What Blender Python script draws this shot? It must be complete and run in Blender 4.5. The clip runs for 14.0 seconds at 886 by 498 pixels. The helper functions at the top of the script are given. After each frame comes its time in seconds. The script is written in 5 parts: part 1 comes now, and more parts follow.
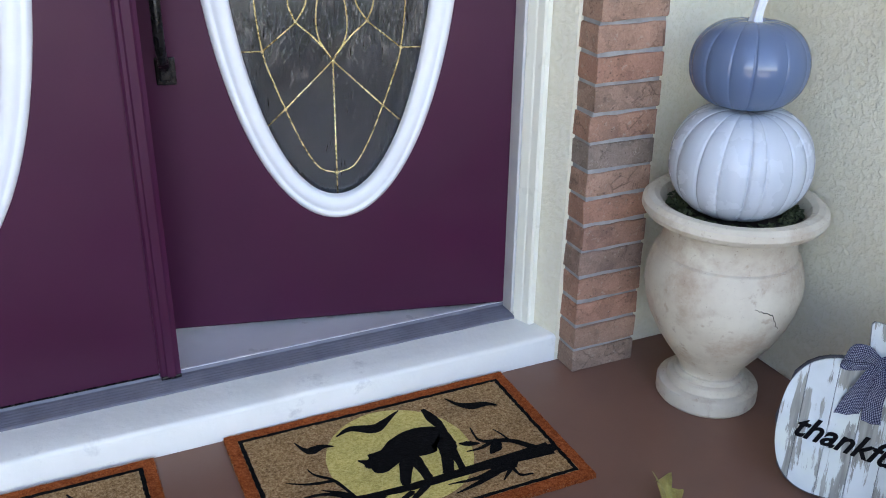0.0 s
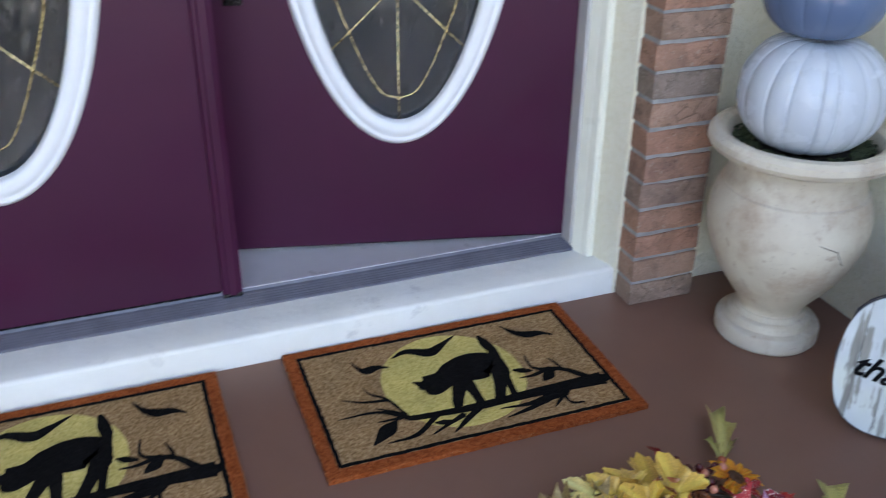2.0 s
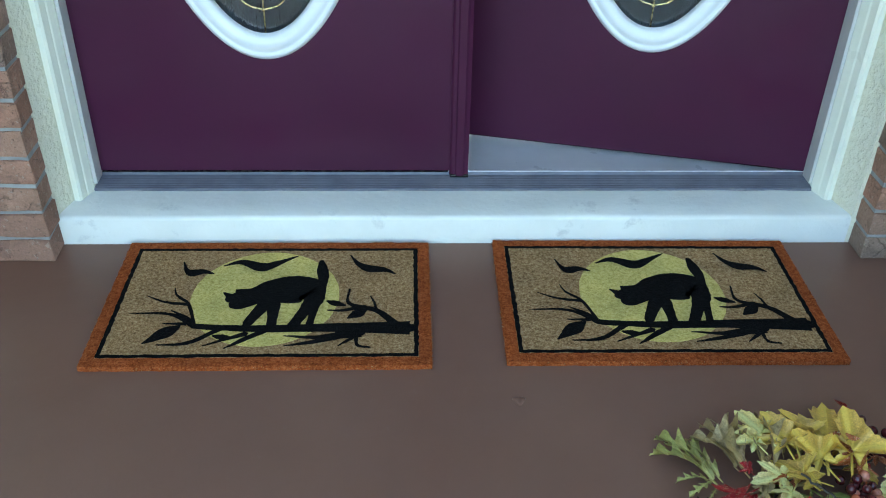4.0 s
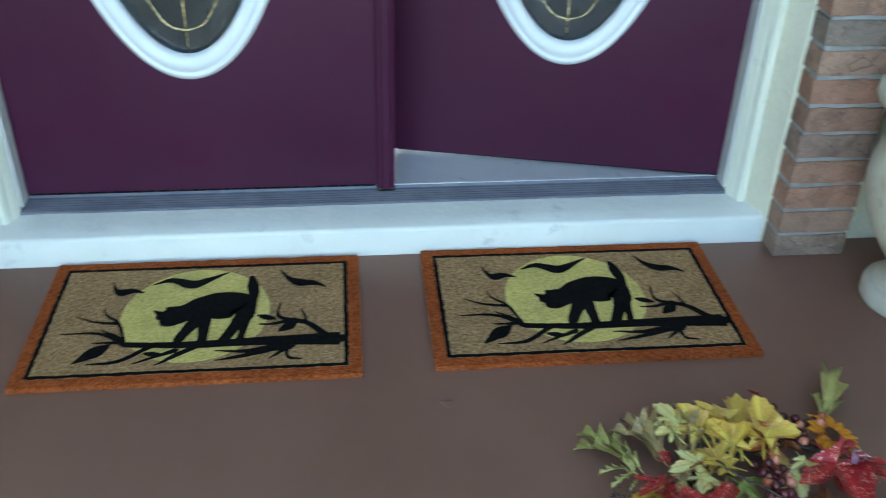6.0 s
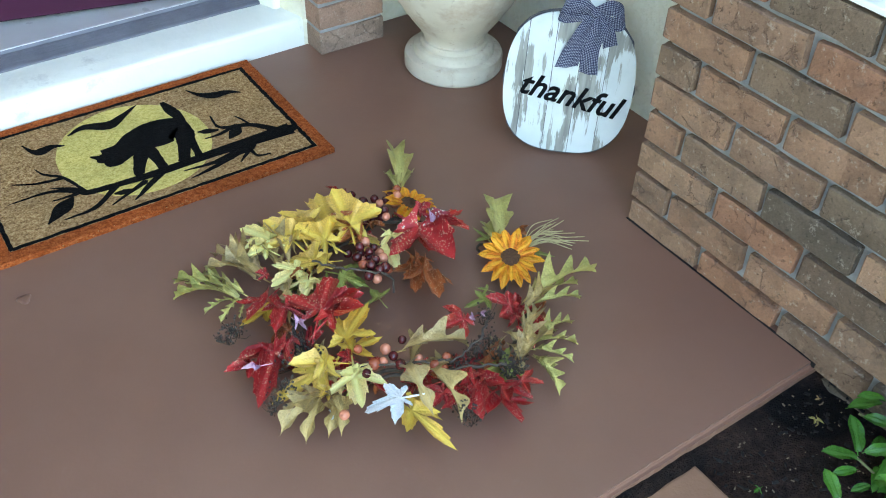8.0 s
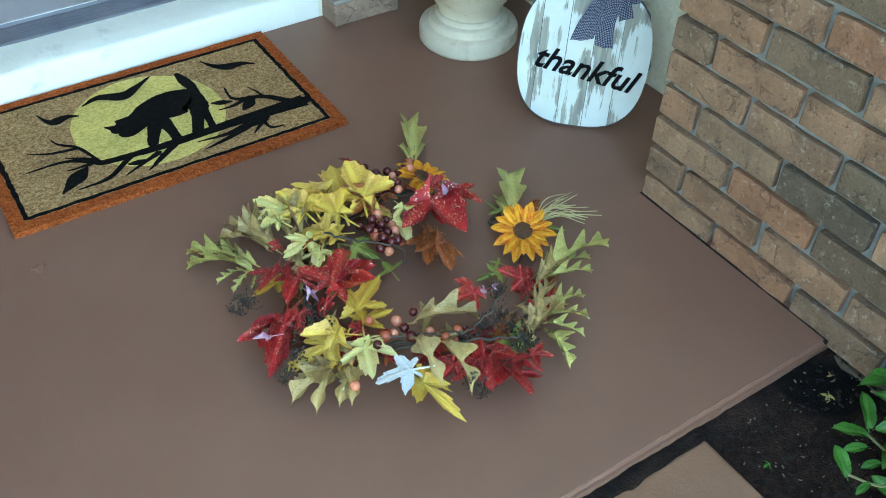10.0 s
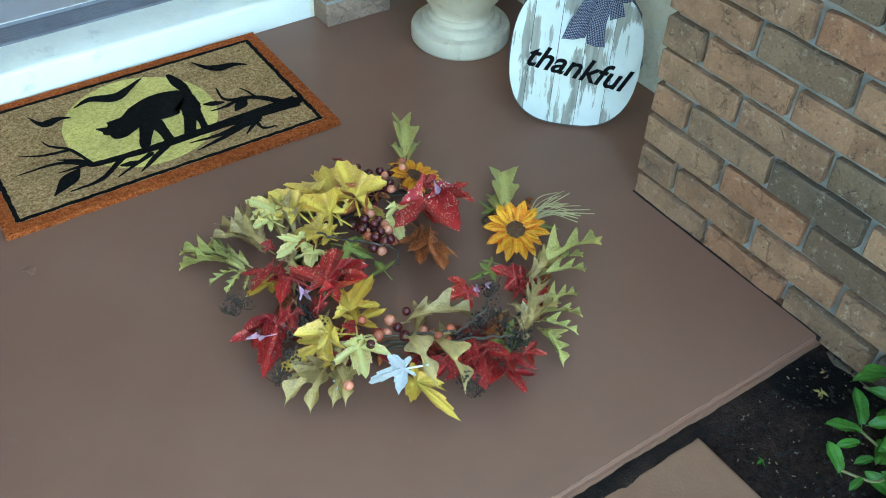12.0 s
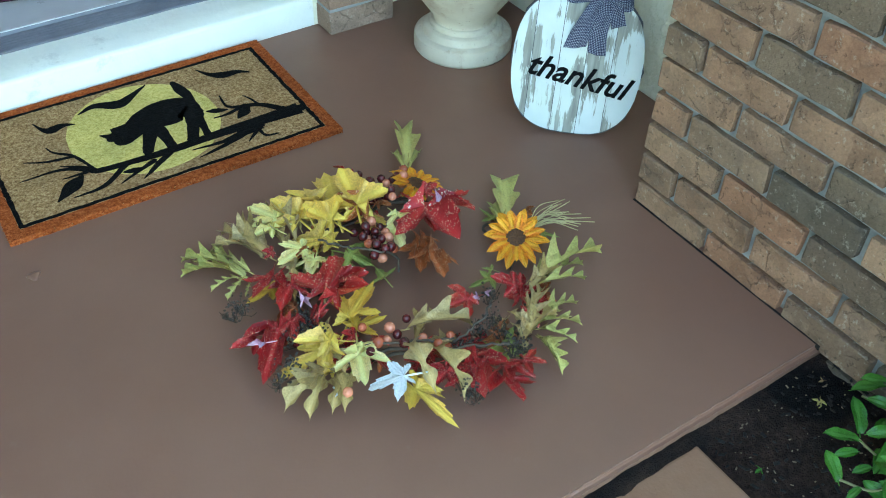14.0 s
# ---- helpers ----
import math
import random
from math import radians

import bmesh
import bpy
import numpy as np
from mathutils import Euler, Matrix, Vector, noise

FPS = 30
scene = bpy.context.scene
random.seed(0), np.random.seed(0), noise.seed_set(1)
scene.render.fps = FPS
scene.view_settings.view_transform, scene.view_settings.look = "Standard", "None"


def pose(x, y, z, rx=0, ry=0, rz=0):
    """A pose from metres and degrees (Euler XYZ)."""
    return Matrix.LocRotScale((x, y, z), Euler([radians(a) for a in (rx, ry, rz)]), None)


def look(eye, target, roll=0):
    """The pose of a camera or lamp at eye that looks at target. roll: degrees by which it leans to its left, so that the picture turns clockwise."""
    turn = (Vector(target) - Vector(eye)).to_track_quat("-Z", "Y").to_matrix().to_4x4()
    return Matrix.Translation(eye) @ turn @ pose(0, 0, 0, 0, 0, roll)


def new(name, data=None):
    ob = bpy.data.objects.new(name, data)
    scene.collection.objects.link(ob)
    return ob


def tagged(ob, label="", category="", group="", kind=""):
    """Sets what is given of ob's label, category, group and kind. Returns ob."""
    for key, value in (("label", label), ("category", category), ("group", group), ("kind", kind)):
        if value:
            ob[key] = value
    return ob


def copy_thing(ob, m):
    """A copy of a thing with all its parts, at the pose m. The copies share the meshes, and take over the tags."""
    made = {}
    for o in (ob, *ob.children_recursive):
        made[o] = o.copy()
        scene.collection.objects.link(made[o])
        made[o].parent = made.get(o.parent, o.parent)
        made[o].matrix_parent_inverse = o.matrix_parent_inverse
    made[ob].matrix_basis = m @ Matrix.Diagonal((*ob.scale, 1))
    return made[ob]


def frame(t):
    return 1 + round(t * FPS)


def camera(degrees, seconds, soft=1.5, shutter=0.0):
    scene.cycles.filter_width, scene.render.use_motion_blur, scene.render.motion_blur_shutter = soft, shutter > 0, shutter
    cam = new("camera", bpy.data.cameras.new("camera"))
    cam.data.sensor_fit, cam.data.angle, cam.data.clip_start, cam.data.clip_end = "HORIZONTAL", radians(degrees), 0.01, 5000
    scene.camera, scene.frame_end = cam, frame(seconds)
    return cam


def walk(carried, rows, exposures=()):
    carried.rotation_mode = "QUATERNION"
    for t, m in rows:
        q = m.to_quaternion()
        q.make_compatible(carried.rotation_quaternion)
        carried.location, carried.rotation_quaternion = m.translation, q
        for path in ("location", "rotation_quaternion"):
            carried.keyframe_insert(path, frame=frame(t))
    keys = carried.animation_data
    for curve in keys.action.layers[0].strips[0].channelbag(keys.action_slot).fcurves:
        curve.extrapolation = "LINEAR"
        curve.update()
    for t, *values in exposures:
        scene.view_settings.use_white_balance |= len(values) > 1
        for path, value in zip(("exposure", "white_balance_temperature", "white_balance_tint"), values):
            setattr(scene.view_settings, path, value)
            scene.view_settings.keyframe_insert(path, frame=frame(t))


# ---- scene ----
cam = camera(50.8, 14.0, soft=1.0, shutter=0.5)
PATH = [
    (0, (-0.318, -1.914, 1.384), (0.456, -0.271, 0.547), 0.8),
    (1, (-0.31, -1.914, 1.379), (0.463, -0.277, 0.53), 0.8),
    (1.5, (-0.311, -1.922, 1.373), (0.44, -0.292, 0.49), 1.2),
    (2, (-0.311, -1.938, 1.353), (0.315, -0.294, 0.403), 0.5),
    (2.2, (-0.31, -1.943, 1.356), (0.232, -0.282, 0.382), 0.5),
    (2.5, (-0.289, -1.959, 1.351), (0.108, -0.275, 0.347), 0.6),
    (3, (-0.252, -2.005, 1.333), (-0.096, -0.322, 0.265), 1.2),
    (3.2, (-0.248, -2.002, 1.35), (-0.139, -0.347, 0.233), 1.9),
    (5.3, (-0.18, -2.079, 1.344), (-0.118, -0.417, 0.233), 1.0),
    (5.5, (-0.186, -2.08, 1.352), (-0.107, -0.416, 0.246), 1.2),
    (6, (-0.18, -2.085, 1.357), (0.012, -0.412, 0.278), 1.5),
    (6.5, (-0.15, -2.096, 1.326), (0.309, -0.468, 0.26), 1.9),
    (7, (-0.084, -2.105, 1.314), (0.619, -0.628, 0.163), 2.1),
    (7.2, (-0.079, -2.11, 1.305), (0.694, -0.704, 0.11), 2.1),
    (7.5, (-0.075, -2.111, 1.296), (0.765, -0.811, 0.03), 2.1),
    (8, (-0.075, -2.099, 1.281), (0.798, -0.876, -0.038), 1.7),
    (8.3, (-0.066, -2.101, 1.275), (0.763, -0.850, -0.047), 0.7),
    (8.6, (-0.069, -2.106, 1.275), (0.753, -0.858, -0.055), 0.7),
    (9, (-0.071, -2.103, 1.277), (0.745, -0.886, -0.084), 1.3),
    (11.5, (-0.072, -2.109, 1.272), (0.768, -0.9, -0.082), 1.4),
    (12.5, (-0.067, -2.11, 1.273), (0.769, -0.902, -0.084), 1.3),
    (14, (-0.065, -2.117, 1.28), (0.769, -0.896, -0.066), 1.3),
]
EXPOSURES = [
    (0.0, 2.97, 7120, 22),
    (1.8, 2.92, 7120, 22),
    (2.6, 2.78, 6950, 13),
    (3.2, 2.88, 6450, 3),
    (5.5, 3.03, 6400, -3),
    (6.1, 2.95, 6400, -1),
    (6.5, 2.90, 6350, 5),
    (7.0, 3.10, 7200, 15),
    (7.5, 3.45, 7650, 14),
    (8.0, 3.72, 7180, 4),
    (8.5, 3.59, 7060, -1),
    (9.0, 3.58, 6900, -7),
    (14.0, 3.60, 6800, -9),
]
walk(cam, [(t, look(eye, target, roll)) for t, eye, target, roll in PATH], EXPOSURES)

# ---- world, sun, exposure ----
world = bpy.data.worlds.new("sky")
scene.world = world
world.use_nodes = True
wn = world.node_tree
sky = wn.nodes.new("ShaderNodeTexSky")
sky.sky_type = "NISHITA"
sky.sun_disc = False
sky.sun_elevation, sky.sun_rotation = radians(41), radians(1)
wn.links.new(sky.outputs[0], wn.nodes["Background"].inputs[0])
wn.nodes["Background"].inputs[1].default_value = 0.15
sun_data = bpy.data.lights.new("sun", "SUN")
sun_data.energy, sun_data.angle, sun_data.color = 3.5, radians(0.6), (1.0, 0.95, 0.87)
sun = new("sun", sun_data)
sun.matrix_world = look((0.13, 7.5, 6.52), (0, 0, 0))


# ---- material helpers ----
def shader(name, rough=0.6, metal=0.0, spec=0.5):
    m = bpy.data.materials.new(name)
    m.use_nodes = True
    b = m.node_tree.nodes["Principled BSDF"]
    b.inputs["Roughness"].default_value = rough
    b.inputs["Metallic"].default_value = metal
    b.inputs["Specular IOR Level"].default_value = spec
    return m, m.node_tree, b


def coords(nt, jitter=0.0, stretch=(1, 1, 1)):
    """Object coordinates, shifted at random for each object."""
    tc = nt.nodes.new("ShaderNodeTexCoord")
    mp = nt.nodes.new("ShaderNodeMapping")
    mp.inputs["Scale"].default_value = stretch
    nt.links.new(tc.outputs["Object"], mp.inputs["Vector"])
    if jitter:
        info = nt.nodes.new("ShaderNodeObjectInfo")
        mul = nt.nodes.new("ShaderNodeMath")
        mul.operation = "MULTIPLY"
        mul.inputs[1].default_value = jitter
        nt.links.new(info.outputs["Random"], mul.inputs[0])
        nt.links.new(mul.outputs[0], mp.inputs["Location"])
    return mp.outputs[0]


def noise_tex(nt, vec, scale, detail=4.0, rough=0.55):
    n = nt.nodes.new("ShaderNodeTexNoise")
    n.inputs["Scale"].default_value = scale
    n.inputs["Detail"].default_value = detail
    n.inputs["Roughness"].default_value = rough
    nt.links.new(vec, n.inputs["Vector"])
    return n.outputs["Fac"]


def voronoi(nt, vec, scale, feature="F1", out="Distance"):
    n = nt.nodes.new("ShaderNodeTexVoronoi")
    n.feature = feature
    n.inputs["Scale"].default_value = scale
    nt.links.new(vec, n.inputs["Vector"])
    return n.outputs[out]


def ramp(nt, fac, *stops):
    r = nt.nodes.new("ShaderNodeValToRGB")
    e = r.color_ramp.elements
    while len(e) < len(stops):
        e.new(0.5)
    for el, (p, c) in zip(e, stops):
        el.position, el.color = p, (c if len(c) == 4 else (*c, 1))
    nt.links.new(fac, r.inputs[0])
    return r.outputs[0]


def grey(v):
    return (v, v, v)


def mix(nt, fac, a, b, mode="MIX"):
    n = nt.nodes.new("ShaderNodeMix")
    n.data_type, n.blend_type = "RGBA", mode
    for sock, v in ((n.inputs[0], fac), (n.inputs[6], a), (n.inputs[7], b)):
        if hasattr(v, "links"):
            nt.links.new(v, sock)
        elif isinstance(v, (int, float)):
            sock.default_value = v
        else:
            sock.default_value = (*v, 1) if len(v) == 3 else v
    return n.outputs[2]


def bump(nt, b, height, strength=0.4, distance=0.002, after=None):
    n = nt.nodes.new("ShaderNodeBump")
    n.inputs["Strength"].default_value = strength
    n.inputs["Distance"].default_value = distance
    nt.links.new(height, n.inputs["Height"])
    if after:
        nt.links.new(after, n.inputs["Normal"])
    nt.links.new(n.outputs[0], b.inputs["Normal"])
    return n.outputs[0]


def colour(nt, b, sock):
    nt.links.new(sock, b.inputs["Base Color"])


def painted(name, c1, c2, rough=0.5, big=6.0, fine=90.0, relief=0.0006, jitter=5.0, spec=0.5):
    """Paint with faint blotches, a little grain and uneven gloss."""
    m, nt, b = shader(name, rough, spec=spec)
    v = coords(nt, jitter)
    n = noise_tex(nt, v, big, 5)
    colour(nt, b, ramp(nt, n, (0.3, c1), (0.7, c2)))
    r = ramp(nt, noise_tex(nt, v, big * 3, 3), (0.3, grey(max(0.05, rough - 0.1))), (0.7, grey(min(1, rough + 0.1))))
    nt.links.new(r, b.inputs["Roughness"])
    bump(nt, b, noise_tex(nt, v, fine, 3), 0.5, relief)
    return m


# ---- materials ----
def make_stucco(name, c1, c2):
    m, nt, b = shader(name, 0.85, spec=0.3)
    v = coords(nt)
    n1 = noise_tex(nt, v, 66, 3, 0.55)
    knock = ramp(nt, n1, (0.40, grey(0)), (0.50, grey(0.55)), (0.60, grey(1)))
    fine = noise_tex(nt, v, 170, 3)
    h = mix(nt, 0.22, knock, fine)
    dirt = noise_tex(nt, v, 3.0, 6, 0.65)
    base = ramp(nt, dirt, (0.3, c1), (0.7, c2))
    colour(nt, b, mix(nt, 0.05, base, knock, "OVERLAY"))
    bump(nt, b, h, 0.55, 0.0045)
    return m


STUCCO = make_stucco("cream_stucco", (0.70, 0.66, 0.52), (0.78, 0.74, 0.59))


def make_chipped_white():
    m, nt, b = shader("chipped_white_paint", 0.45)
    v = coords(nt)
    worn = ramp(nt, noise_tex(nt, v, 9, 8, 0.7), (0.60, grey(0)), (0.70, grey(1)))
    paint = ramp(nt, noise_tex(nt, v, 5, 5), (0.3, (0.74, 0.735, 0.68)), (0.7, (0.82, 0.815, 0.77)))
    colour(nt, b, mix(nt, worn, paint, (0.62, 0.61, 0.58)))
    h = mix(nt, 0.2, noise_tex(nt, v, 22, 6, 0.6), noise_tex(nt, v, 90, 3))
    bump(nt, b, h, 0.8, 0.0035)
    return m


WHITE_STEP = make_chipped_white()
WHITE_TRIM = painted("white_gloss_trim", (0.78, 0.77, 0.65), (0.84, 0.83, 0.71), 0.35, 4, 60, 0.0004)
OVAL_WHITE = painted("white_moulded_frame", (0.76, 0.77, 0.79), (0.83, 0.84, 0.85), 0.38, 7, 70, 0.0005)
DOOR_PAINT = painted("plum_door_paint", (0.050, 0.0070, 0.029), (0.060, 0.0085, 0.035), 0.42, 2.5, 130, 0.0004, spec=0.26)
ALU = painted("dull_aluminium", (0.105, 0.105, 0.135), (0.16, 0.16, 0.195), 0.38, 14, 200, 0.0002)
ALU_PALE = painted("bright_aluminium", (0.55, 0.55, 0.58), (0.66, 0.66, 0.70), 0.3, 14, 200, 0.0002)
WEATHERSTRIP = painted("grey_jamb", (0.46, 0.45, 0.44), (0.54, 0.53, 0.51), 0.5, 8, 90, 0.0003)
BLACK_METAL = painted("black_iron", (0.004, 0.004, 0.005), (0.009, 0.008, 0.008), 0.26, 20, 160, 0.0003, spec=0.3)
BLACK_PRINT = painted("black_print", (0.006, 0.005, 0.006), (0.014, 0.012, 0.012), 0.9, 60, 500, 0.001, spec=0.15)
BLACK_LETTER = painted("black_letters", (0.003, 0.003, 0.004), (0.006, 0.006, 0.007), 0.75, 60, 300, 0.0003, spec=0.06)
CEILING = painted("white_soffit", (0.66, 0.65, 0.62), (0.72, 0.71, 0.68), 0.8, 3, 60, 0.001)
PLASTER = painted("pale_plaster", (0.45, 0.43, 0.40), (0.52, 0.50, 0.47), 0.8, 3, 60, 0.001)
TILE = painted("pale_floor_tile", (0.50, 0.48, 0.50), (0.60, 0.58, 0.60), 0.35, 5, 60, 0.0004)
BRASS = painted("brass_came", (0.66, 0.54, 0.25), (0.80, 0.68, 0.36), 0.28, 30, 200, 0.0002)
BRASS.node_tree.nodes["Principled BSDF"].inputs["Metallic"].default_value = 0.9


def make_slab():
    m, nt, b = shader("brown_painted_concrete", 0.45, spec=0.3)
    v = coords(nt)
    big = noise_tex(nt, v, 1.6, 6, 0.6)
    c = ramp(nt, big, (0.3, (0.186, 0.092, 0.064)), (0.7, (0.222, 0.116, 0.082)))
    spots = ramp(nt, noise_tex(nt, v, 26, 6, 0.7), (0.62, grey(0)), (0.74, grey(1)))
    c = mix(nt, mix(nt, 0.12, grey(0), spots), c, (0.25, 0.19, 0.16))
    colour(nt, b, c)
    r = ramp(nt, noise_tex(nt, v, 5, 6, 0.6), (0.3, grey(0.28)), (0.7, grey(0.44)))
    nt.links.new(r, b.inputs["Roughness"])
    h = mix(nt, 0.35, noise_tex(nt, v, 14, 5), noise_tex(nt, v, 160, 4))
    bump(nt, b, h, 0.35, 0.002)
    return m


SLAB = make_slab()


def make_brick(name, tones):
    m, nt, b = shader(name, 0.85, spec=0.3)
    v = coords(nt, 9.0)
    info = nt.nodes.new("ShaderNodeObjectInfo")
    stops = [((i + 0.5) / len(tones), t) for i, t in enumerate(tones)]
    base = ramp(nt, info.outputs["Random"], *stops)
    patch = ramp(nt, noise_tex(nt, v, 16, 6, 0.62), (0.36, grey(0.72)), (0.44, grey(0.95)), (0.56, grey(1.0)), (0.62, grey(1.12)))
    base = mix(nt, 0.8, base, patch, "MULTIPLY")
    warped = mix(nt, 0.06, v, noise_tex(nt, v, 26, 5, 0.6), "ADD")
    flake = ramp(nt, voronoi(nt, warped, 15, "F1", "Color"), (0.42, grey(0.62)), (0.44, grey(1.08)), (0.72, grey(1.08)), (0.74, grey(1.3)))
    base = mix(nt, 0.32, base, flake, "MULTIPLY")
    scorch = ramp(nt, noise_tex(nt, v, 13, 7, 0.7), (0.56, grey(0)), (0.61, grey(1)))
    base = mix(nt, mix(nt, 0.25, grey(0), scorch), base, (0.11, 0.085, 0.068))
    cracks = ramp(nt, voronoi(nt, warped, 17, "DISTANCE_TO_EDGE"), (0.012, grey(1)), (0.035, grey(0)))
    cracks = mix(nt, 1.0, cracks, ramp(nt, noise_tex(nt, v, 12, 3), (0.53, grey(0)), (0.59, grey(1))), "MULTIPLY")
    base = mix(nt, mix(nt, 0.34, grey(0), cracks), base, (0.05, 0.036, 0.03))
    pits = ramp(nt, noise_tex(nt, v, 95, 3, 0.6), (0.30, grey(1)), (0.37, grey(0)))
    base = mix(nt, mix(nt, 0.45, grey(0), pits), base, (0.05, 0.038, 0.03))
    lime = ramp(nt, noise_tex(nt, v, 60, 6, 0.75), (0.58, grey(0)), (0.64, grey(1)))
    base = mix(nt, mix(nt, 0.4, grey(0), lime), base, (0.47, 0.40, 0.32))
    grit = ramp(nt, noise_tex(nt, v, 190, 4, 0.7), (0.36, grey(0.72)), (0.62, grey(1.15)))
    colour(nt, b, mix(nt, 0.5, base, grit, "MULTIPLY"))
    deep = mix(nt, 0.5, cracks, pits, "ADD")
    h = mix(nt, 0.5, noise_tex(nt, v, 45, 6, 0.7), noise_tex(nt, v, 220, 3))
    bump(nt, b, mix(nt, 0.6, h, deep, "SUBTRACT"), 0.9, 0.004)
    return m


BRICK_TONES = [(0.37, 0.195, 0.135), (0.40, 0.245, 0.175), (0.33, 0.160, 0.108), (0.25, 0.19, 0.155), (0.41, 0.255, 0.185), (0.37, 0.205, 0.142), (0.32, 0.215, 0.16)]
BRICK = make_brick("blended_brick", BRICK_TONES)
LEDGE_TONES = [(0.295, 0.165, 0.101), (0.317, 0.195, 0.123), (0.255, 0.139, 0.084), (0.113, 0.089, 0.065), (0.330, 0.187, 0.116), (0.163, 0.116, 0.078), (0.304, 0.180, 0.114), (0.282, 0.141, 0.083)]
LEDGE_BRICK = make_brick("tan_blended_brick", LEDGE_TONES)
# Darker mortar copy: the shade inside the ledge joints is put into its colour.
LEDGE_SHADED_MORTAR = painted("shaded_grey_mortar", (0.17, 0.17, 0.168), (0.30, 0.30, 0.295), 0.95, 20, 260, 0.003, 0)
MORTAR = painted("grey_mortar", (0.23, 0.23, 0.225), (0.37, 0.37, 0.36), 0.95, 20, 260, 0.003, 0)


def make_urn():
    m, nt, b = shader("aged_cast_stone", 0.7, spec=0.3)
    v = coords(nt)
    c = ramp(nt, noise_tex(nt, v, 6, 7, 0.6), (0.3, (0.52, 0.45, 0.35)), (0.65, (0.66, 0.605, 0.49)))
    stain = ramp(nt, noise_tex(nt, v, 8, 7, 0.68), (0.50, grey(0)), (0.68, grey(1)))
    c = mix(nt, mix(nt, 0.75, grey(0), stain), c, (0.40, 0.29, 0.205))
    spot = ramp(nt, noise_tex(nt, v, 30, 4, 0.6), (0.62, grey(0)), (0.70, grey(1)))
    c = mix(nt, mix(nt, 0.55, grey(0), spot), c, (0.38, 0.28, 0.20))
    fleck = ramp(nt, noise_tex(nt, v, 110, 4, 0.7), (0.64, grey(0)), (0.70, grey(1)))
    c = mix(nt, mix(nt, 0.6, grey(0), fleck), c, (0.24, 0.18, 0.13))
    colour(nt, b, c)
    bump(nt, b, mix(nt, 0.5, noise_tex(nt, v, 40, 5), noise_tex(nt, v, 200, 3)), 0.6, 0.002)
    return m


URN = make_urn()
PUMPKIN_WHITE = painted("pale_blue_white_paint", (0.49, 0.535, 0.585), (0.52, 0.565, 0.615), 0.24, 5, 40, 0.0014, 0)
PUMPKIN_BLUE = painted("slate_blue_gloss_paint", (0.095, 0.140, 0.238), (0.112, 0.162, 0.268), 0.17, 2.5, 40, 0.0006, 0)
STEM_WHITE = painted("white_painted_stem", (0.62, 0.64, 0.70), (0.74, 0.76, 0.80), 0.55, 25, 160, 0.002)
SOIL = painted("dark_potting_soil", (0.012, 0.010, 0.008), (0.035, 0.027, 0.020), 0.95, 50, 260, 0.006)
MOSS = painted("green_moss", (0.035, 0.050, 0.018), (0.085, 0.105, 0.045), 0.9, 60, 300, 0.003)
EASEL_WOOD = painted("plain_plywood", (0.32, 0.22, 0.13), (0.40, 0.29, 0.18), 0.7, 20, 200, 0.0006)
DARK_EDGE = painted("dark_board_edge", (0.035, 0.035, 0.045), (0.06, 0.06, 0.07), 0.7, 20, 200, 0.0006)


def make_weathered():
    m, nt, b = shader("weathered_white_boards", 0.6)
    v = coords(nt, 11.0, (1.0, 1.0, 0.08))
    flat = coords(nt, 7.0)
    paint = ramp(nt, noise_tex(nt, flat, 14, 4), (0.3, (0.52, 0.57, 0.57)), (0.7, (0.62, 0.66, 0.66)))
    peel = noise_tex(nt, v, 42, 7, 0.72)
    where = noise_tex(nt, flat, 8.5, 3)
    peel = mix(nt, 0.45, peel, where)
    mask = ramp(nt, peel, (0.508, grey(0)), (0.525, grey(1)))
    wood = ramp(nt, noise_tex(nt, v, 80, 5), (0.3, (0.16, 0.16, 0.145)), (0.7, (0.36, 0.36, 0.32)))
    tint = ramp(nt, noise_tex(nt, flat, 6, 3), (0.56, grey(0)), (0.70, grey(1)))
    paint = mix(nt, mix(nt, 0.5, grey(0), tint), paint, (0.62, 0.66, 0.52))
    colour(nt, b, mix(nt, mask, paint, wood))
    bump(nt, b, mix(nt, 0.5, mask, noise_tex(nt, v, 90, 4)), 0.35, 0.0008)
    return m


WEATHERED = make_weathered()


def make_gingham():
    m, nt, b = shader("navy_gingham_cloth", 0.9, spec=0.1)
    tc = nt.nodes.new("ShaderNodeTexCoord")
    sep = nt.nodes.new("ShaderNodeSeparateXYZ")
    nt.links.new(tc.outputs["UV"], sep.inputs[0])

    def stripe(sock):
        w = nt.nodes.new("ShaderNodeMath")
        w.operation = "MULTIPLY"
        w.inputs[1].default_value = 270.0
        nt.links.new(sock, w.inputs[0])
        f = nt.nodes.new("ShaderNodeMath")
        f.operation = "FRACT"
        nt.links.new(w.outputs[0], f.inputs[0])
        g = nt.nodes.new("ShaderNodeMath")
        g.operation = "GREATER_THAN"
        g.inputs[1].default_value = 0.5
        nt.links.new(f.outputs[0], g.inputs[0])
        return g.outputs[0]

    add = nt.nodes.new("ShaderNodeMath")
    add.operation = "ADD"
    nt.links.new(stripe(sep.outputs[0]), add.inputs[0])
    nt.links.new(stripe(sep.outputs[1]), add.inputs[1])
    half = nt.nodes.new("ShaderNodeMath")
    half.operation = "MULTIPLY"
    half.inputs[1].default_value = 0.5
    nt.links.new(add.outputs[0], half.inputs[0])
    colour(nt, b, ramp(nt, half.outputs[0], (0.0, (0.30, 0.32, 0.39)), (0.5, (0.06, 0.065, 0.11)), (1.0, (0.018, 0.02, 0.05))))
    bump(nt, b, noise_tex(nt, coords(nt), 400, 2), 0.4, 0.0006)
    return m


